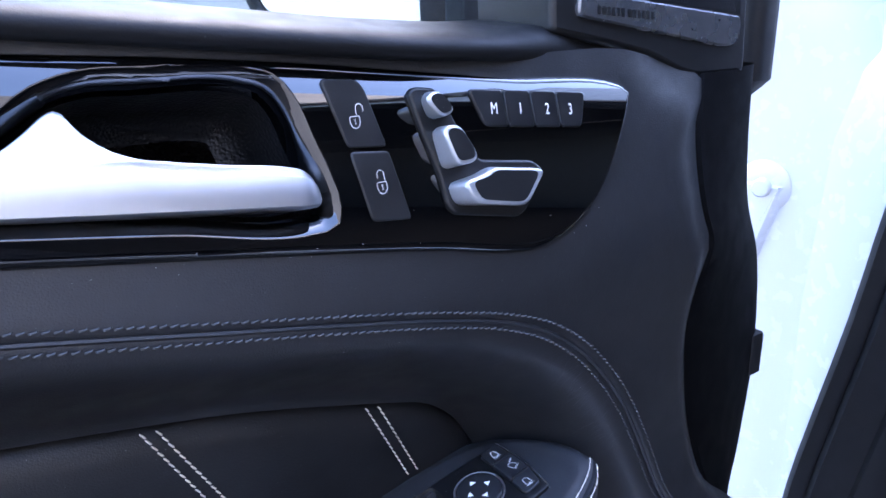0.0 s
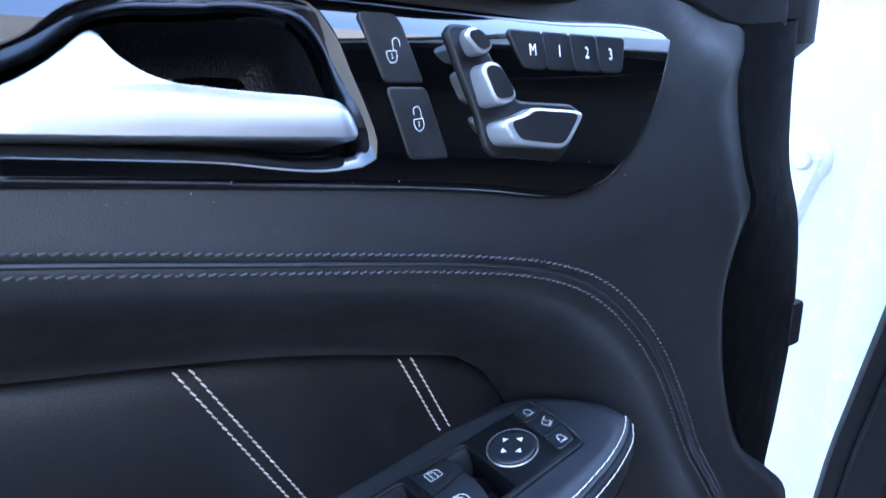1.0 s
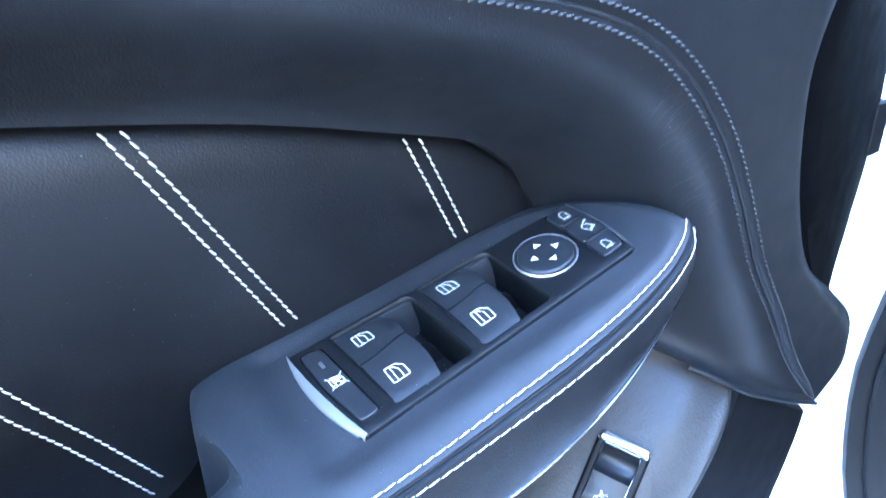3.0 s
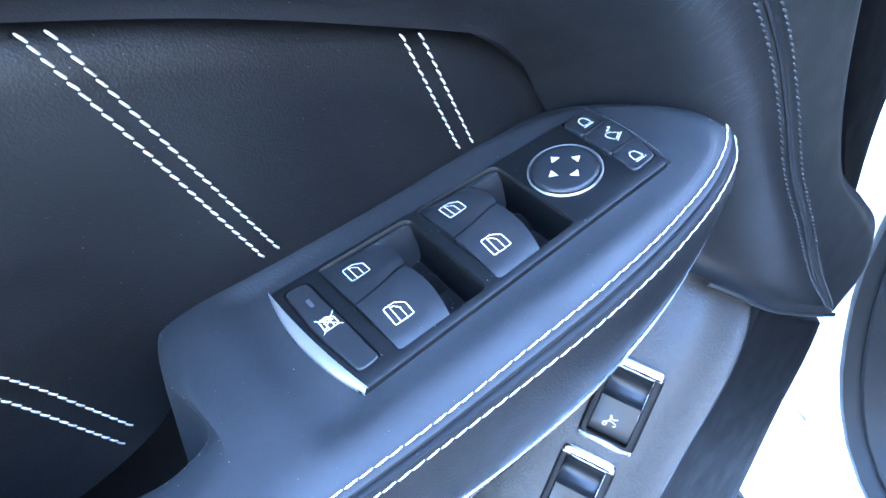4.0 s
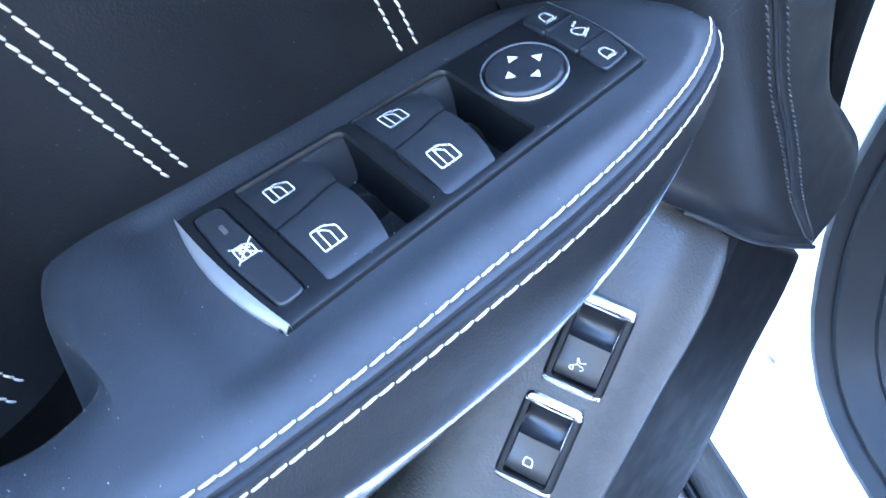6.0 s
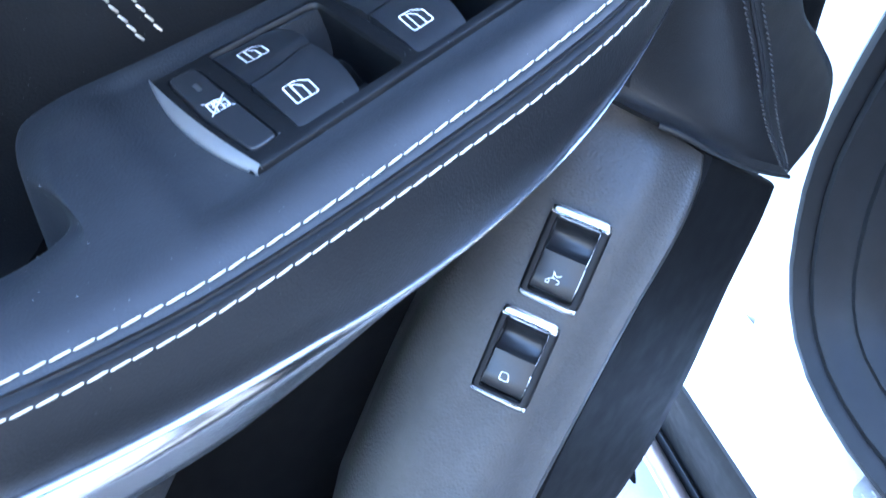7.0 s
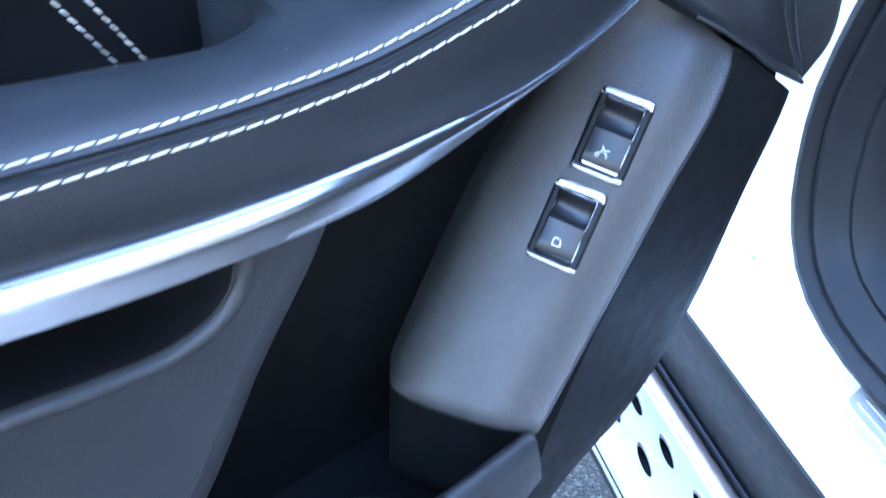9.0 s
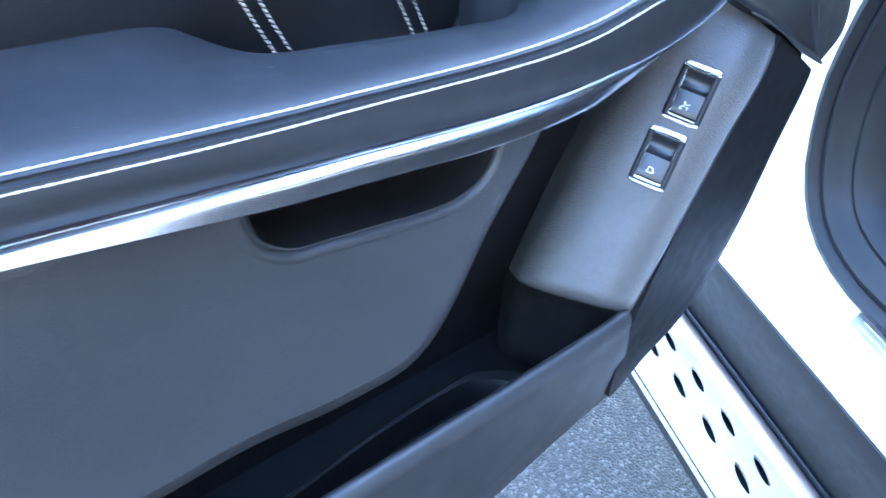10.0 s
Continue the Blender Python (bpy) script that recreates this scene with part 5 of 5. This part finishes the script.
# two switches on the ramp
for name, R, glyph in (("tailgate_switch", RAMP_SWITCHES[0], 0), ("filler_switch", RAMP_SWITCHES[1], 1)):
    hw, hh = 0.0143, 0.0227
    frame_o = rounded([(-hw, -hh), (hw, -hh), (hw, hh), (-hw, hh)], 0.0052, 5)
    bm = bmesh.new()
    plate(bm, frame_o, [(0, -0.004), (0, 0.0010), (0.0006, 0.0024), (0.0014, 0.0030), (0.0022, 0.0030)], R, 0,
          holes=[(rounded([(-hw + 0.0036, -hh + 0.0040), (hw - 0.0036, -hh + 0.0040), (hw - 0.0036, hh - 0.0048), (-hw + 0.0036, hh - 0.0048)], 0.0022, 4), [(0, 0.0030), (0.0003, 0.0026), (0.0005, -0.009)])])
    sw = part(name, bm, RUBBER, door, "black rocker switch in a frame with chrome ends", 40)
    for sgn in (1, -1):
        bm = bmesh.new()
        y1, y0 = sgn * (hh + 0.0001), sgn * (hh - (0.0056 if sgn > 0 else 0.0040))
        plate(bm, rounded([(-hw + 0.0002, y0), (-hw + 0.0002, y1), (hw - 0.0002, y1), (hw - 0.0002, y0)], [0.0006, 0.0050, 0.0050, 0.0006], 5), [(0, -0.002), (0, 0.0012), (0.0006, 0.0027), (0.0014, 0.0033), (0.0020, 0.0034)], R)
        ob = part("chrome_end", bm, SWITCH_CHROME, sw, "polished chrome end of the switch frame", 40)
    bm = bmesh.new()
    rows = []
    w2 = hw - 0.0043
    for y, h in ((-0.0168, -0.008), (-0.0168, 0.0016), (-0.0160, 0.0024), (-0.010, 0.0021), (-0.004, 0.0018), (0.0012, 0.0021), (0.0017, 0.0015), (0.0021, 0.0002), (0.0034, -0.0020), (0.0055, -0.0036), (0.0080, -0.0042), (0.0105, -0.0038), (0.0130, -0.0022), (0.0150, 0.0002), (0.0162, 0.0018), (0.0170, 0.0020)):
        rows.append([R @ Vector((w2 * q, y, h - 0.0004 * abs(q) ** 6)) for q in (-1, -0.9, -0.4, 0, 0.4, 0.9, 1)])
    sheet(bm, rows, flip=True)
    G = R @ Matrix.Translation((-0.0008, -0.0098, 0))
    if glyph == 0:
        stroke(bm, rounded([(-0.0032, -0.0012), (-0.0008, 0.0004), (0.0026, -0.0002)], 0.0006, 2), 0.00036, G, 0.0026)
        stroke(bm, [(-0.0008, 0.0004), (-0.0012, 0.0032)], 0.00031, G, 0.0026)
        stroke(bm, rounded([(-0.0012, 0.0032), (0.0004, 0.0012), (0.0030, 0.0022)], 0.0006, 2), 0.00036, G, 0.0026)
        stroke(bm, [(-0.0026 + 0.0009 * math.cos(k), -0.0018 + 0.0009 * math.sin(k)) for k in [math.pi * j / 4 for j in range(8)]], 0.00034, G, 0.0026, closed=True)
        stroke(bm, [(0.0014, -0.0018), (0.0024, -0.0016), (0.0028, -0.0006)], 0.00029, G, 0.0026)
    else:
        stroke(bm, rounded([(-0.0022, -0.0018), (0.0018, -0.0018), (0.0018, 0.0012), (0.0006, 0.0022), (-0.0022, 0.0020)], 0.0008, 3), 0.00044, G, 0.0026, closed=True)
        stroke(bm, [(0.0022, -0.0018), (0.0022, 0.0002)], 0.00034, G, 0.0026)
    part("rocker", bm, (ROCKER, ICON), sw, "black rocker with a small white symbol", 50)

# outer skin, window glass and door mirror
bm = bmesh.new()
skin = axes((0, 0.372, 0), (1, 0, 0), (0, 0, 1))
plate(bm, rounded([(-0.55, 0.62), (0.20, 0.62), (0.33, 0.70), (0.40, 0.80), (0.44, 0.92), (0.46, 1.05), (0.455, 1.252), (-0.55, 1.252)], 0.03, 4), [(0.01, -0.028), (0, -0.024), (0, -0.004), (0.004, 0.0)], skin)
part("outer_skin", bm, WHITE_PAINT, door, "white painted outer door skin")
bm = bmesh.new()
box(bm, (-0.50, 0.372, 1.26), (0.31, 0.376, 1.75), Matrix(), 0.001)
glass = part("window_pane", bm, GLASS, door, "clear door window glass")
glass.visible_shadow = False
bm = bmesh.new()
box(bm, (0.306, 0.345, 1.235), (0.340, 0.40, 1.60), Matrix(), 0.006)
part("window_frame_post", bm, PLASTIC_DARK, door, "black window frame post")
MIR = axes((0.318, 0.50, 1.314), (0.90, -0.43, -0.10), (0.05, 0.24, 1))
bm = bmesh.new()
mo = rounded([(-0.085, -0.068), (0.078, -0.066), (0.085, 0.07), (-0.085, 0.08)], [0.035, 0.018, 0.03, 0.03], 6)
plate(bm, mo, [(0.045, -0.11), (0.015, -0.085), (0.0, -0.03), (-0.001, 0.0), (0.002, 0.005), (0.006, 0.004), (0.007, -0.010)], MIR)
mirror = part("door_mirror", bm, PLASTIC_SMOOTH, door, "black door mirror seen through the window")
bm = bmesh.new()
plate(bm, inset_of(ccw([Vector(p) for p in mo]), 0.0065), [(0, -0.004), (0.001, -0.002)], MIR)
part("mirror_glass", bm, MIRROR, mirror, "bright mirror glass")

# scuffs on the leather beside the seam
bm = bmesh.new()
for k in range(40):
    i0 = random.uniform(112, 124)
    v0 = random.uniform(0.03, 0.26)
    n, reach = 8, random.uniform(1.5, 6.0)
    line = []
    for j in range(n):
        w = j / (n - 1)
        at_ = i0 + 0.45 * reach * w * w
        ii = min(N - 2, max(0, int(at_)))
        line.append(recess_point(ii, v0 + 0.26 * w * reach / 6).lerp(recess_point(ii + 1, v0 + 0.26 * w * reach / 6), at_ % 1) + Vector((-0.0001, -0.0003, 0)))
    half = random.uniform(0.00005, 0.00013)
    up_ = Vector((-0.5, 0, 0.85)).normalized()
    sheet(bm, [[p - up_ * half * math.sin(math.pi * min(max(j / (n - 1), 0.05), 0.95)) for j, p in enumerate(line)], [p + up_ * half * math.sin(math.pi * min(max(j / (n - 1), 0.05), 0.95)) for j, p in enumerate(line)]])
part("scuff_marks", bm, SCUFF, door, "fine pale scuffs on the leather")

# dust and lint
dust = new("dust", bpy.data.meshes.new("dust"))
bm = bmesh.new()


def speck(p, out, size):
    out = out.normalized()
    side = out.cross(Vector((0.3, 0.2, 0.9))).normalized()
    other = out.cross(side)
    a0 = random.uniform(0, 6.28)
    k = random.choice((4, 5, 6))
    long_ = random.choice((1.0, 1.0, 1.6, 3.0))
    base = [p + side * size * long_ * math.cos(a0 + 6.28 * j / k) * random.uniform(0.6, 1) + other * size * math.sin(a0 + 6.28 * j / k) * random.uniform(0.6, 1) for j in range(k)]
    vs_ = [bm.verts.new(q + out * 0.00005) for q in base]
    tip = bm.verts.new(p + out * size * 0.7)
    for j in range(k):
        bm.faces.new((vs_[j - 1], vs_[j], tip))


for k in range(90):
    i_, v_ = random.randrange(30, NA - 6), random.choice((random.uniform(0.0, 0.06), random.uniform(0.0, 0.9)))
    q = PANEL.inverted() @ arm_top(i_, v_)
    if abs(q.x) > 0.075 or abs(q.y) > 0.032:
        speck(arm_top(i_, v_), Vector((0, 0, 1)), random.uniform(0.00010, 0.00024))
for k in range(420):
    u, v = random.uniform(-0.066, 0.066), random.uniform(-0.022, 0.022)
    z_ = 0.00165 if (abs(v) > 0.0215 or -0.0140 < u < -0.0112 or 0.0245 < u < 0.0262) else (-0.01305 if (abs(v) < 0.0155 and (-0.0275 < u < -0.0195 or 0.0125 < u < 0.0175)) else None)
    if z_ is not None:
        speck(PANEL @ Vector((u, v, z_)), PANEL.col[2].to_3d(), random.uniform(0.00006, 0.00016))
for k in range(70):
    u = random.uniform(0.05, 0.30)
    v = 0.030 - 0.135 * (u - 0.05) + random.uniform(-0.016, 0.006)
    if u > 0.165 or v < 0.012 - 0.13 * (u - 0.12):
        if not (0.172 < u < 0.196 or 0.203 < u < 0.268):
            speck(TRIM @ Vector((u, v, 0.0034)), TRIM.col[2].to_3d(), random.uniform(0.00008, 0.00022))
for k in range(60):
    i_, v_ = random.randrange(40, 120), random.uniform(0.1, 0.95)
    speck(recess_point(i_, v_), Vector((0, -1, 0)), random.uniform(0.00007, 0.00018))
bm.to_mesh(dust.data)
bm.free()
dust.data.materials.append(DUST)
tagged(dust, "fine pale dust specks and lint on the door panel", "dust", kind="stuff")

# ---------------------------------------------------------------- the car beside the door
# own axes: x forward along the car, y to its outer side, z up
CAR = Matrix.Rotation(radians(67), 4, "Z") @ Matrix.Diagonal((1, 1, 1, 1))


def car(f, r, z):
    """A place given as forward, inward and up in the car."""
    return CAR @ Vector((f, -r, z))


def lean(bm):
    """The side of the body leans inwards above the waist."""
    inward = car(0, 1, 0)
    for v in bm.verts:
        v.co += inward * 0.38 * max(0.0, v.co.z - 1.20)


body = thing("car", "white car with door opening, sill and black door seal", "car")

# door pillar and sill face with the opening cut through it
FACE = axes(car(0, 0.458, 0), car(1, 0, 0), (0, 0, 1))      # its z points into or out of the car
OUT = 1.0 if FACE.col[2].to_3d().dot(car(0, -1, 0)) > 0 else -1.0
opening = [(-1.2, 0.597), (-0.2, 0.596), (0.33, 0.592), (0.43, 0.598), (0.485, 0.622), (0.525, 0.670), (0.546, 0.735), (0.553, 0.790), (0.546, 0.860), (0.524, 0.960), (0.505, 1.04), (0.488, 1.13), (0.46, 1.25), (0.30, 1.55), (0.1, 1.68), (-0.2, 1.70), (-1.2, 1.68)]
open_poly = [Vector((p.x, p.y)) for p in even([Vector((q.x, q.y, 0)) for q in curve([(x, y, 0) for x, y in opening], 120)], 120)]
bm = bmesh.new()
face_out = [(-1.6, 0.50), (0.545, 0.50), (0.556, 0.62), (0.562, 0.86), (0.566, 1.02), (0.556, 1.16), (0.545, 1.27), (0.40, 1.72), (-1.6, 1.78)]
plate(bm, face_out, [(0.006, -0.06 * OUT), (0.0, -0.006 * OUT), (0.004, 0.0)], FACE, 0, holes=[(open_poly, [(0, 0.0), (0.004, -0.004 * OUT), (0.006, -0.06 * OUT)])])
lean(bm)
part("pillar_face", bm, WHITE_PAINT, body, "white painted door pillar and sill face")
# hinge wall in front of the pillar, turned towards the door
bm = bmesh.new()
sheet(bm, [[car(f, r, z) for f, r in ((0.535, 0.474), (0.56, 0.468), (0.585, 0.455), (0.62, 0.430), (0.68, 0.385), (0.74, 0.352), (0.80, 0.345))] for z in (0.45, 0.6, 0.75, 0.9, 1.05, 1.15, 1.25, 1.40)])
part("hinge_wall", bm, WHITE_PAINT, body, "white painted hinge wall between pillar and wing")
# rubber seal round the opening
bm = bmesh.new()
rows = []
for d, h in ((-0.006, 0.001), (-0.004, 0.010), (0.002, 0.0165), (0.009, 0.018), (0.014, 0.012), (0.016, 0.007), (0.019, 0.009), (0.024, 0.010), (0.029, 0.005), (0.033, -0.006), (0.040, -0.012), (0.046, -0.010), (0.054, -0.020), (0.060, -0.05)):
    ins = inset_of(ccw(open_poly), d + 0.014)
    rows.append([FACE @ Vector((p.x, p.y, h * OUT)) for p in ins])
vs = sheet(bm, rows)
lean(bm)
part("door_seal", bm, RUBBER, body, "thick black rubber seal round the door opening")

# sill below the opening, cladding and step
def run(profile, f0, f1, n=2):
    return [[car(f0 + (f1 - f0) * k / n, r, z) for k in range(n + 1)] for r, z in profile]


bm = bmesh.new()
sheet(bm, run([(0.462, 0.592), (0.452, 0.588), (0.42, 0.583), (0.395, 0.577), (0.382, 0.570), (0.378, 0.563), (0.379, 0.54)], -1.6, 0.80))
part("sill_panel", bm, WHITE_PAINT, body, "white painted sill below the door opening")
bm = bmesh.new()
sheet(bm, run([(0.385, 0.563), (0.381, 0.5655), (0.376, 0.5635), (0.376, 0.550), (0.382, 0.53), (0.394, 0.49), (0.408, 0.45), (0.418, 0.42), (0.42, 0.40), (0.43, 0.30)], -1.6, 0.80))
part("sill_cladding", bm, CLADDING, body, "black plastic cladding below the sill")
bm = bmesh.new()
pl = axes(car(0, 0.428, 0.5875), car(1, 0, 0), car(0, 1, 0.02))
sgn = 1 if pl.col[2].z > 0 else -1
plate(bm, rounded([(-1.0, 0.0), (0.372, 0.0), (0.378, 0.006), (0.392, 0.038), (-1.0, 0.038)], 0.004, 3), [(0, -0.002 * sgn), (0, 0.0065 * sgn), (0.002, 0.0085 * sgn)], pl)
for k in range(3):
    plate(bm, rounded([(-1.0, 0.009 + k * 0.009), (0.370, 0.009 + k * 0.009), (0.370, 0.013 + k * 0.009), (-1.0, 0.013 + k * 0.009)], 0.001, 2), [(0, 0.008 * sgn), (0.0006, 0.0098 * sgn)], pl)
part("sill_plate", bm, STEEL, body, "ribbed aluminium sill plate in the doorway")

# hinge bolt with its eye
bm = bmesh.new()
HINGE = axes(car(0.606, 0.4395, 1.112), car(0.035, -0.025, 0), (0, 0, 1))
OUT = 1.0 if HINGE.col[2].to_3d().dot(car(-1, -1, 0)) > 0 else -1.0
BOLT = HINGE
def circ(r, n=28):
    return [(r * math.cos(2 * math.pi * k / n), r * math.sin(2 * math.pi * k / n)) for k in range(n)]
plate(bm, circ(0.019), [(-0.004, 0.0), (0, 0.003 * OUT), (0.003, 0.0045 * OUT), (0.006, 0.0045 * OUT)], BOLT)
plate(bm, circ(0.0085), [(0, 0.0045 * OUT), (0.0005, 0.009 * OUT), (0.002, 0.0105 * OUT)], BOLT)
arm_ = rounded([(-0.018, 0.004), (0.020, 0.004), (0.030, -0.10), (0.012, -0.10)], 0.004, 3)
plate(bm, arm_, [(-0.003, 0.0), (0, 0.004 * OUT), (0.003, 0.006 * OUT)], BOLT)
part("hinge_bolt", bm, WHITE_PAINT, body, "white painted hinge bolt and bracket")

# cabin: roof lining, far side, floor and fascia
bm = bmesh.new()
sheet(bm, [[car(f, r, 1.70 + 0.03 * math.sin(math.pi * (r - 0.66) / 1.2)) for f in (-1.6, -0.8, 0.0, 0.30)] for r in (0.66, 0.8, 1.2, 1.6, 1.80)])
part("roof_lining", bm, HEADLINER, body, "black roof lining")
bm = bmesh.new()
sheet(bm, [[car(f, r, 1.745 + 0.04 * math.sin(math.pi * (r - 0.62) / 1.24)) for f in (-1.6, -0.8, 0.0, 0.33)] for r in (0.62, 0.8, 1.2, 1.6, 1.86)])
part("roof", bm, WHITE_PAINT, body, "white roof panel")
bm = bmesh.new()
sheet(bm, [[car(f, r, z) for f in (-1.6, 0.2, 0.8)] for r, z in ((0.50, 0.575), (0.56, 0.50), (1.80, 0.50), (1.86, 1.50))])
sheet(bm, [[car(f, r, z) for f in (-1.6, 0.2, 0.5)] for r, z in ((1.86, 1.50), (1.82, 1.71))])
for f0 in (-0.62,):
    sheet(bm, [[car(f0 + df, 1.855, z) for df in (0, 0.09)] for z in (1.44, 1.58)])
part("cabin_floor", bm, INTERIOR, body, "dark cabin floor and far side")
bm = bmesh.new()
sheet(bm, [[car(f, r, z) for r in (0.50, 1.0, 1.84)] for f, z in ((0.62, 0.5), (0.50, 0.75), (0.34, 0.95), (0.36, 1.10), (0.55, 1.17), (0.80, 1.17))])
part("fascia", bm, INTERIOR, body, "dark dashboard")
bm = bmesh.new()
sheet(bm, [[car(f, r, z) for r in (0.50, 1.84)] for f, z in ((-1.6, 0.5), (-1.6, 1.15))])
part("rear_cabin_wall", bm, INTERIOR, body, "dark rear of the cabin")
# front wing in front of the pillar
bm = bmesh.new()
sheet(bm, [[car(f, r, z) for f in (0.80, 0.95, 1.3, 2.4)] for r, z in ((0.36, 0.45), (0.345, 0.60), (0.34, 0.75), (0.345, 1.0), (0.40, 1.17), (0.55, 1.24), (1.0, 1.28), (1.9, 1.24))])
part("front_wing", bm, WHITE_PAINT, body, "white front wing and bonnet")

# wheel under the wing
for f0 in (1.32,):
    hub = car(f0, 0.50, 0.36)
    W = axes(hub, car(1, 0, 0), (0, 0, 1))
    if W.col[2].to_3d().dot(car(0, -1, 0)) < 0:
        W = axes(hub, car(-1, 0, 0), (0, 0, 1))
    bm = bmesh.new()
    tread = [(-0.11, 0.245), (-0.11, 0.33), (-0.095, 0.355), (0.0, 0.36), (0.095, 0.355), (0.11, 0.33), (0.112, 0.29), (0.10, 0.245)]
    sheet(bm, [[W @ Vector((r_ * math.cos(2 * math.pi * k / 48), r_ * math.sin(2 * math.pi * k / 48), h_)) for k in range(48)] for h_, r_ in tread], closed=True)
    wheel = part("wheel", bm, RUBBER, body, "black road tyre")
    bm = bmesh.new()
    plate(bm, circ(0.25, 48), [(0, 0.085), (0.01, 0.10), (0.025, 0.085)], W, 0)
    for k in range(5):
        a_ = 2 * math.pi * k / 5
        R_ = W @ Matrix.Rotation(a_, 4, "Z")
        plate(bm, rounded([(0.03, -0.028), (0.22, -0.018), (0.22, 0.018), (0.03, 0.028)], 0.006, 2), [(0, 0.08), (0.002, 0.100), (0.008, 0.104)], R_)
    part("rim", bm, SATIN, wheel, "silver alloy rim")

# running board
board = thing("running_board", "brushed steel running board with slotted tread and black edges", "running board")
BRD = axes(car(0, 0, 0.415), car(1, 0, 0), car(0, -1, 0))
sb = 1 if BRD.col[2].z > 0 else -1
f = 0.62
holes = []
k = 0
while f > -1.2:
    for r_, df in ((0.364, 0.0), (0.3365, -0.003)):
        cx, cy = f + df, -r_
        w, l = 0.0062, 0.0225
        ang = radians(-12)
        pts = []
        for q in range(16):
            a_ = 2 * math.pi * q / 16
            x_, y_ = l * math.cos(a_), w * math.sin(a_)
            pts.append((cx + x_ * math.cos(ang) - y_ * math.sin(ang), cy + x_ * math.sin(ang) + y_ * math.cos(ang)))
        holes.append((pts, [(0, 0.0), (0.0006, -0.0008 * sb), (0.001, -0.006 * sb)]))
    f -= 0.0705
bm = bmesh.new()
plate(bm, [(-1.6, -0.312), (1.0, -0.312), (1.0, -0.381), (-1.6, -0.381)], [(0, -0.004 * sb), (0, 0.0)], BRD, 0, holes=holes)
sheet(bm, run([(0.381, 0.415), (0.384, 0.4165), (0.385, 0.414), (0.386, 0.40)], -1.6, 1.0), flip=True)
sheet(bm, run([(0.313, 0.415), (0.306, 0.414), (0.303, 0.411), (0.302, 0.398), (0.303, 0.385)], -1.6, 1.0))
part("tread_plate", bm, STEEL, board, "brushed steel tread plate with long slots", 30)
bm = bmesh.new()
sheet(bm, run([(0.30, 0.400), (0.40, 0.400)], -1.6, 1.0))
part("slot_backing", bm, PLASTIC_DARK, board, "near-black sheet under the slots")
bm = bmesh.new()
sheet(bm, run([(0.383, 0.405), (0.3835, 0.416), (0.387, 0.4225), (0.392, 0.4250), (0.398, 0.4245), (0.403, 0.4200), (0.405, 0.414), (0.405, 0.405)], -1.6, 1.0))
part("edge_rail", bm, BRONZE, board, "rounded bronze grey edge rail of the step")
bm = bmesh.new()
sheet(bm, run([(0.403, 0.409), (0.408, 0.411), (0.409, 0.417), (0.412, 0.420), (0.416, 0.418), (0.418, 0.413), (0.45, 0.412)], -1.6, 1.0))
part("rubber_edge", bm, RUBBER, board, "black rubber joint between step and sill")
bm = bmesh.new()
sheet(bm, run([(0.303, 0.386), (0.31, 0.36), (0.36, 0.345), (0.45, 0.345)], -1.6, 1.0))
part("step_underside", bm, CLADDING, board, "black underside of the step")

# ---------------------------------------------------------------- ground and surroundings
bm = bmesh.new()
sheet(bm, [[Vector((x, y, 0)) for x in (-300, -20, -3, 3, 20, 300)] for y in (-300, -20, -3, 3, 20, 300)])
tagged(part("ground", bm, ASPHALT), "grey asphalt ground with pale stone chips", "asphalt", kind="structure")
bm = bmesh.new()
box(bm, (-14, 15.0, -0.1), (16, 17.0, 3.4), Matrix(), 0.05)
tagged(part("backdrop", bm, RENDERED), "pale rendered building wall across the yard", "building", kind="structure")
# unseen wall added behind the camera to hold back low skylight
bm = bmesh.new()
box(bm, (-30, -8.0, -0.1), (3.5, -4.5, 5.5), Matrix(), 0.05)
tagged(part("blocker_wall_south", bm, RENDERED), "unseen beige wall added to hold back low skylight", "wall", kind="structure")
bm = bmesh.new()
box(bm, (3.6, -18.0, -0.1), (16, -5.0, 8.2), Matrix(), 0.05)
tagged(part("wall_east", bm, RENDERED_LIGHT), "pale beige rendered building beside the yard", "building", kind="structure")
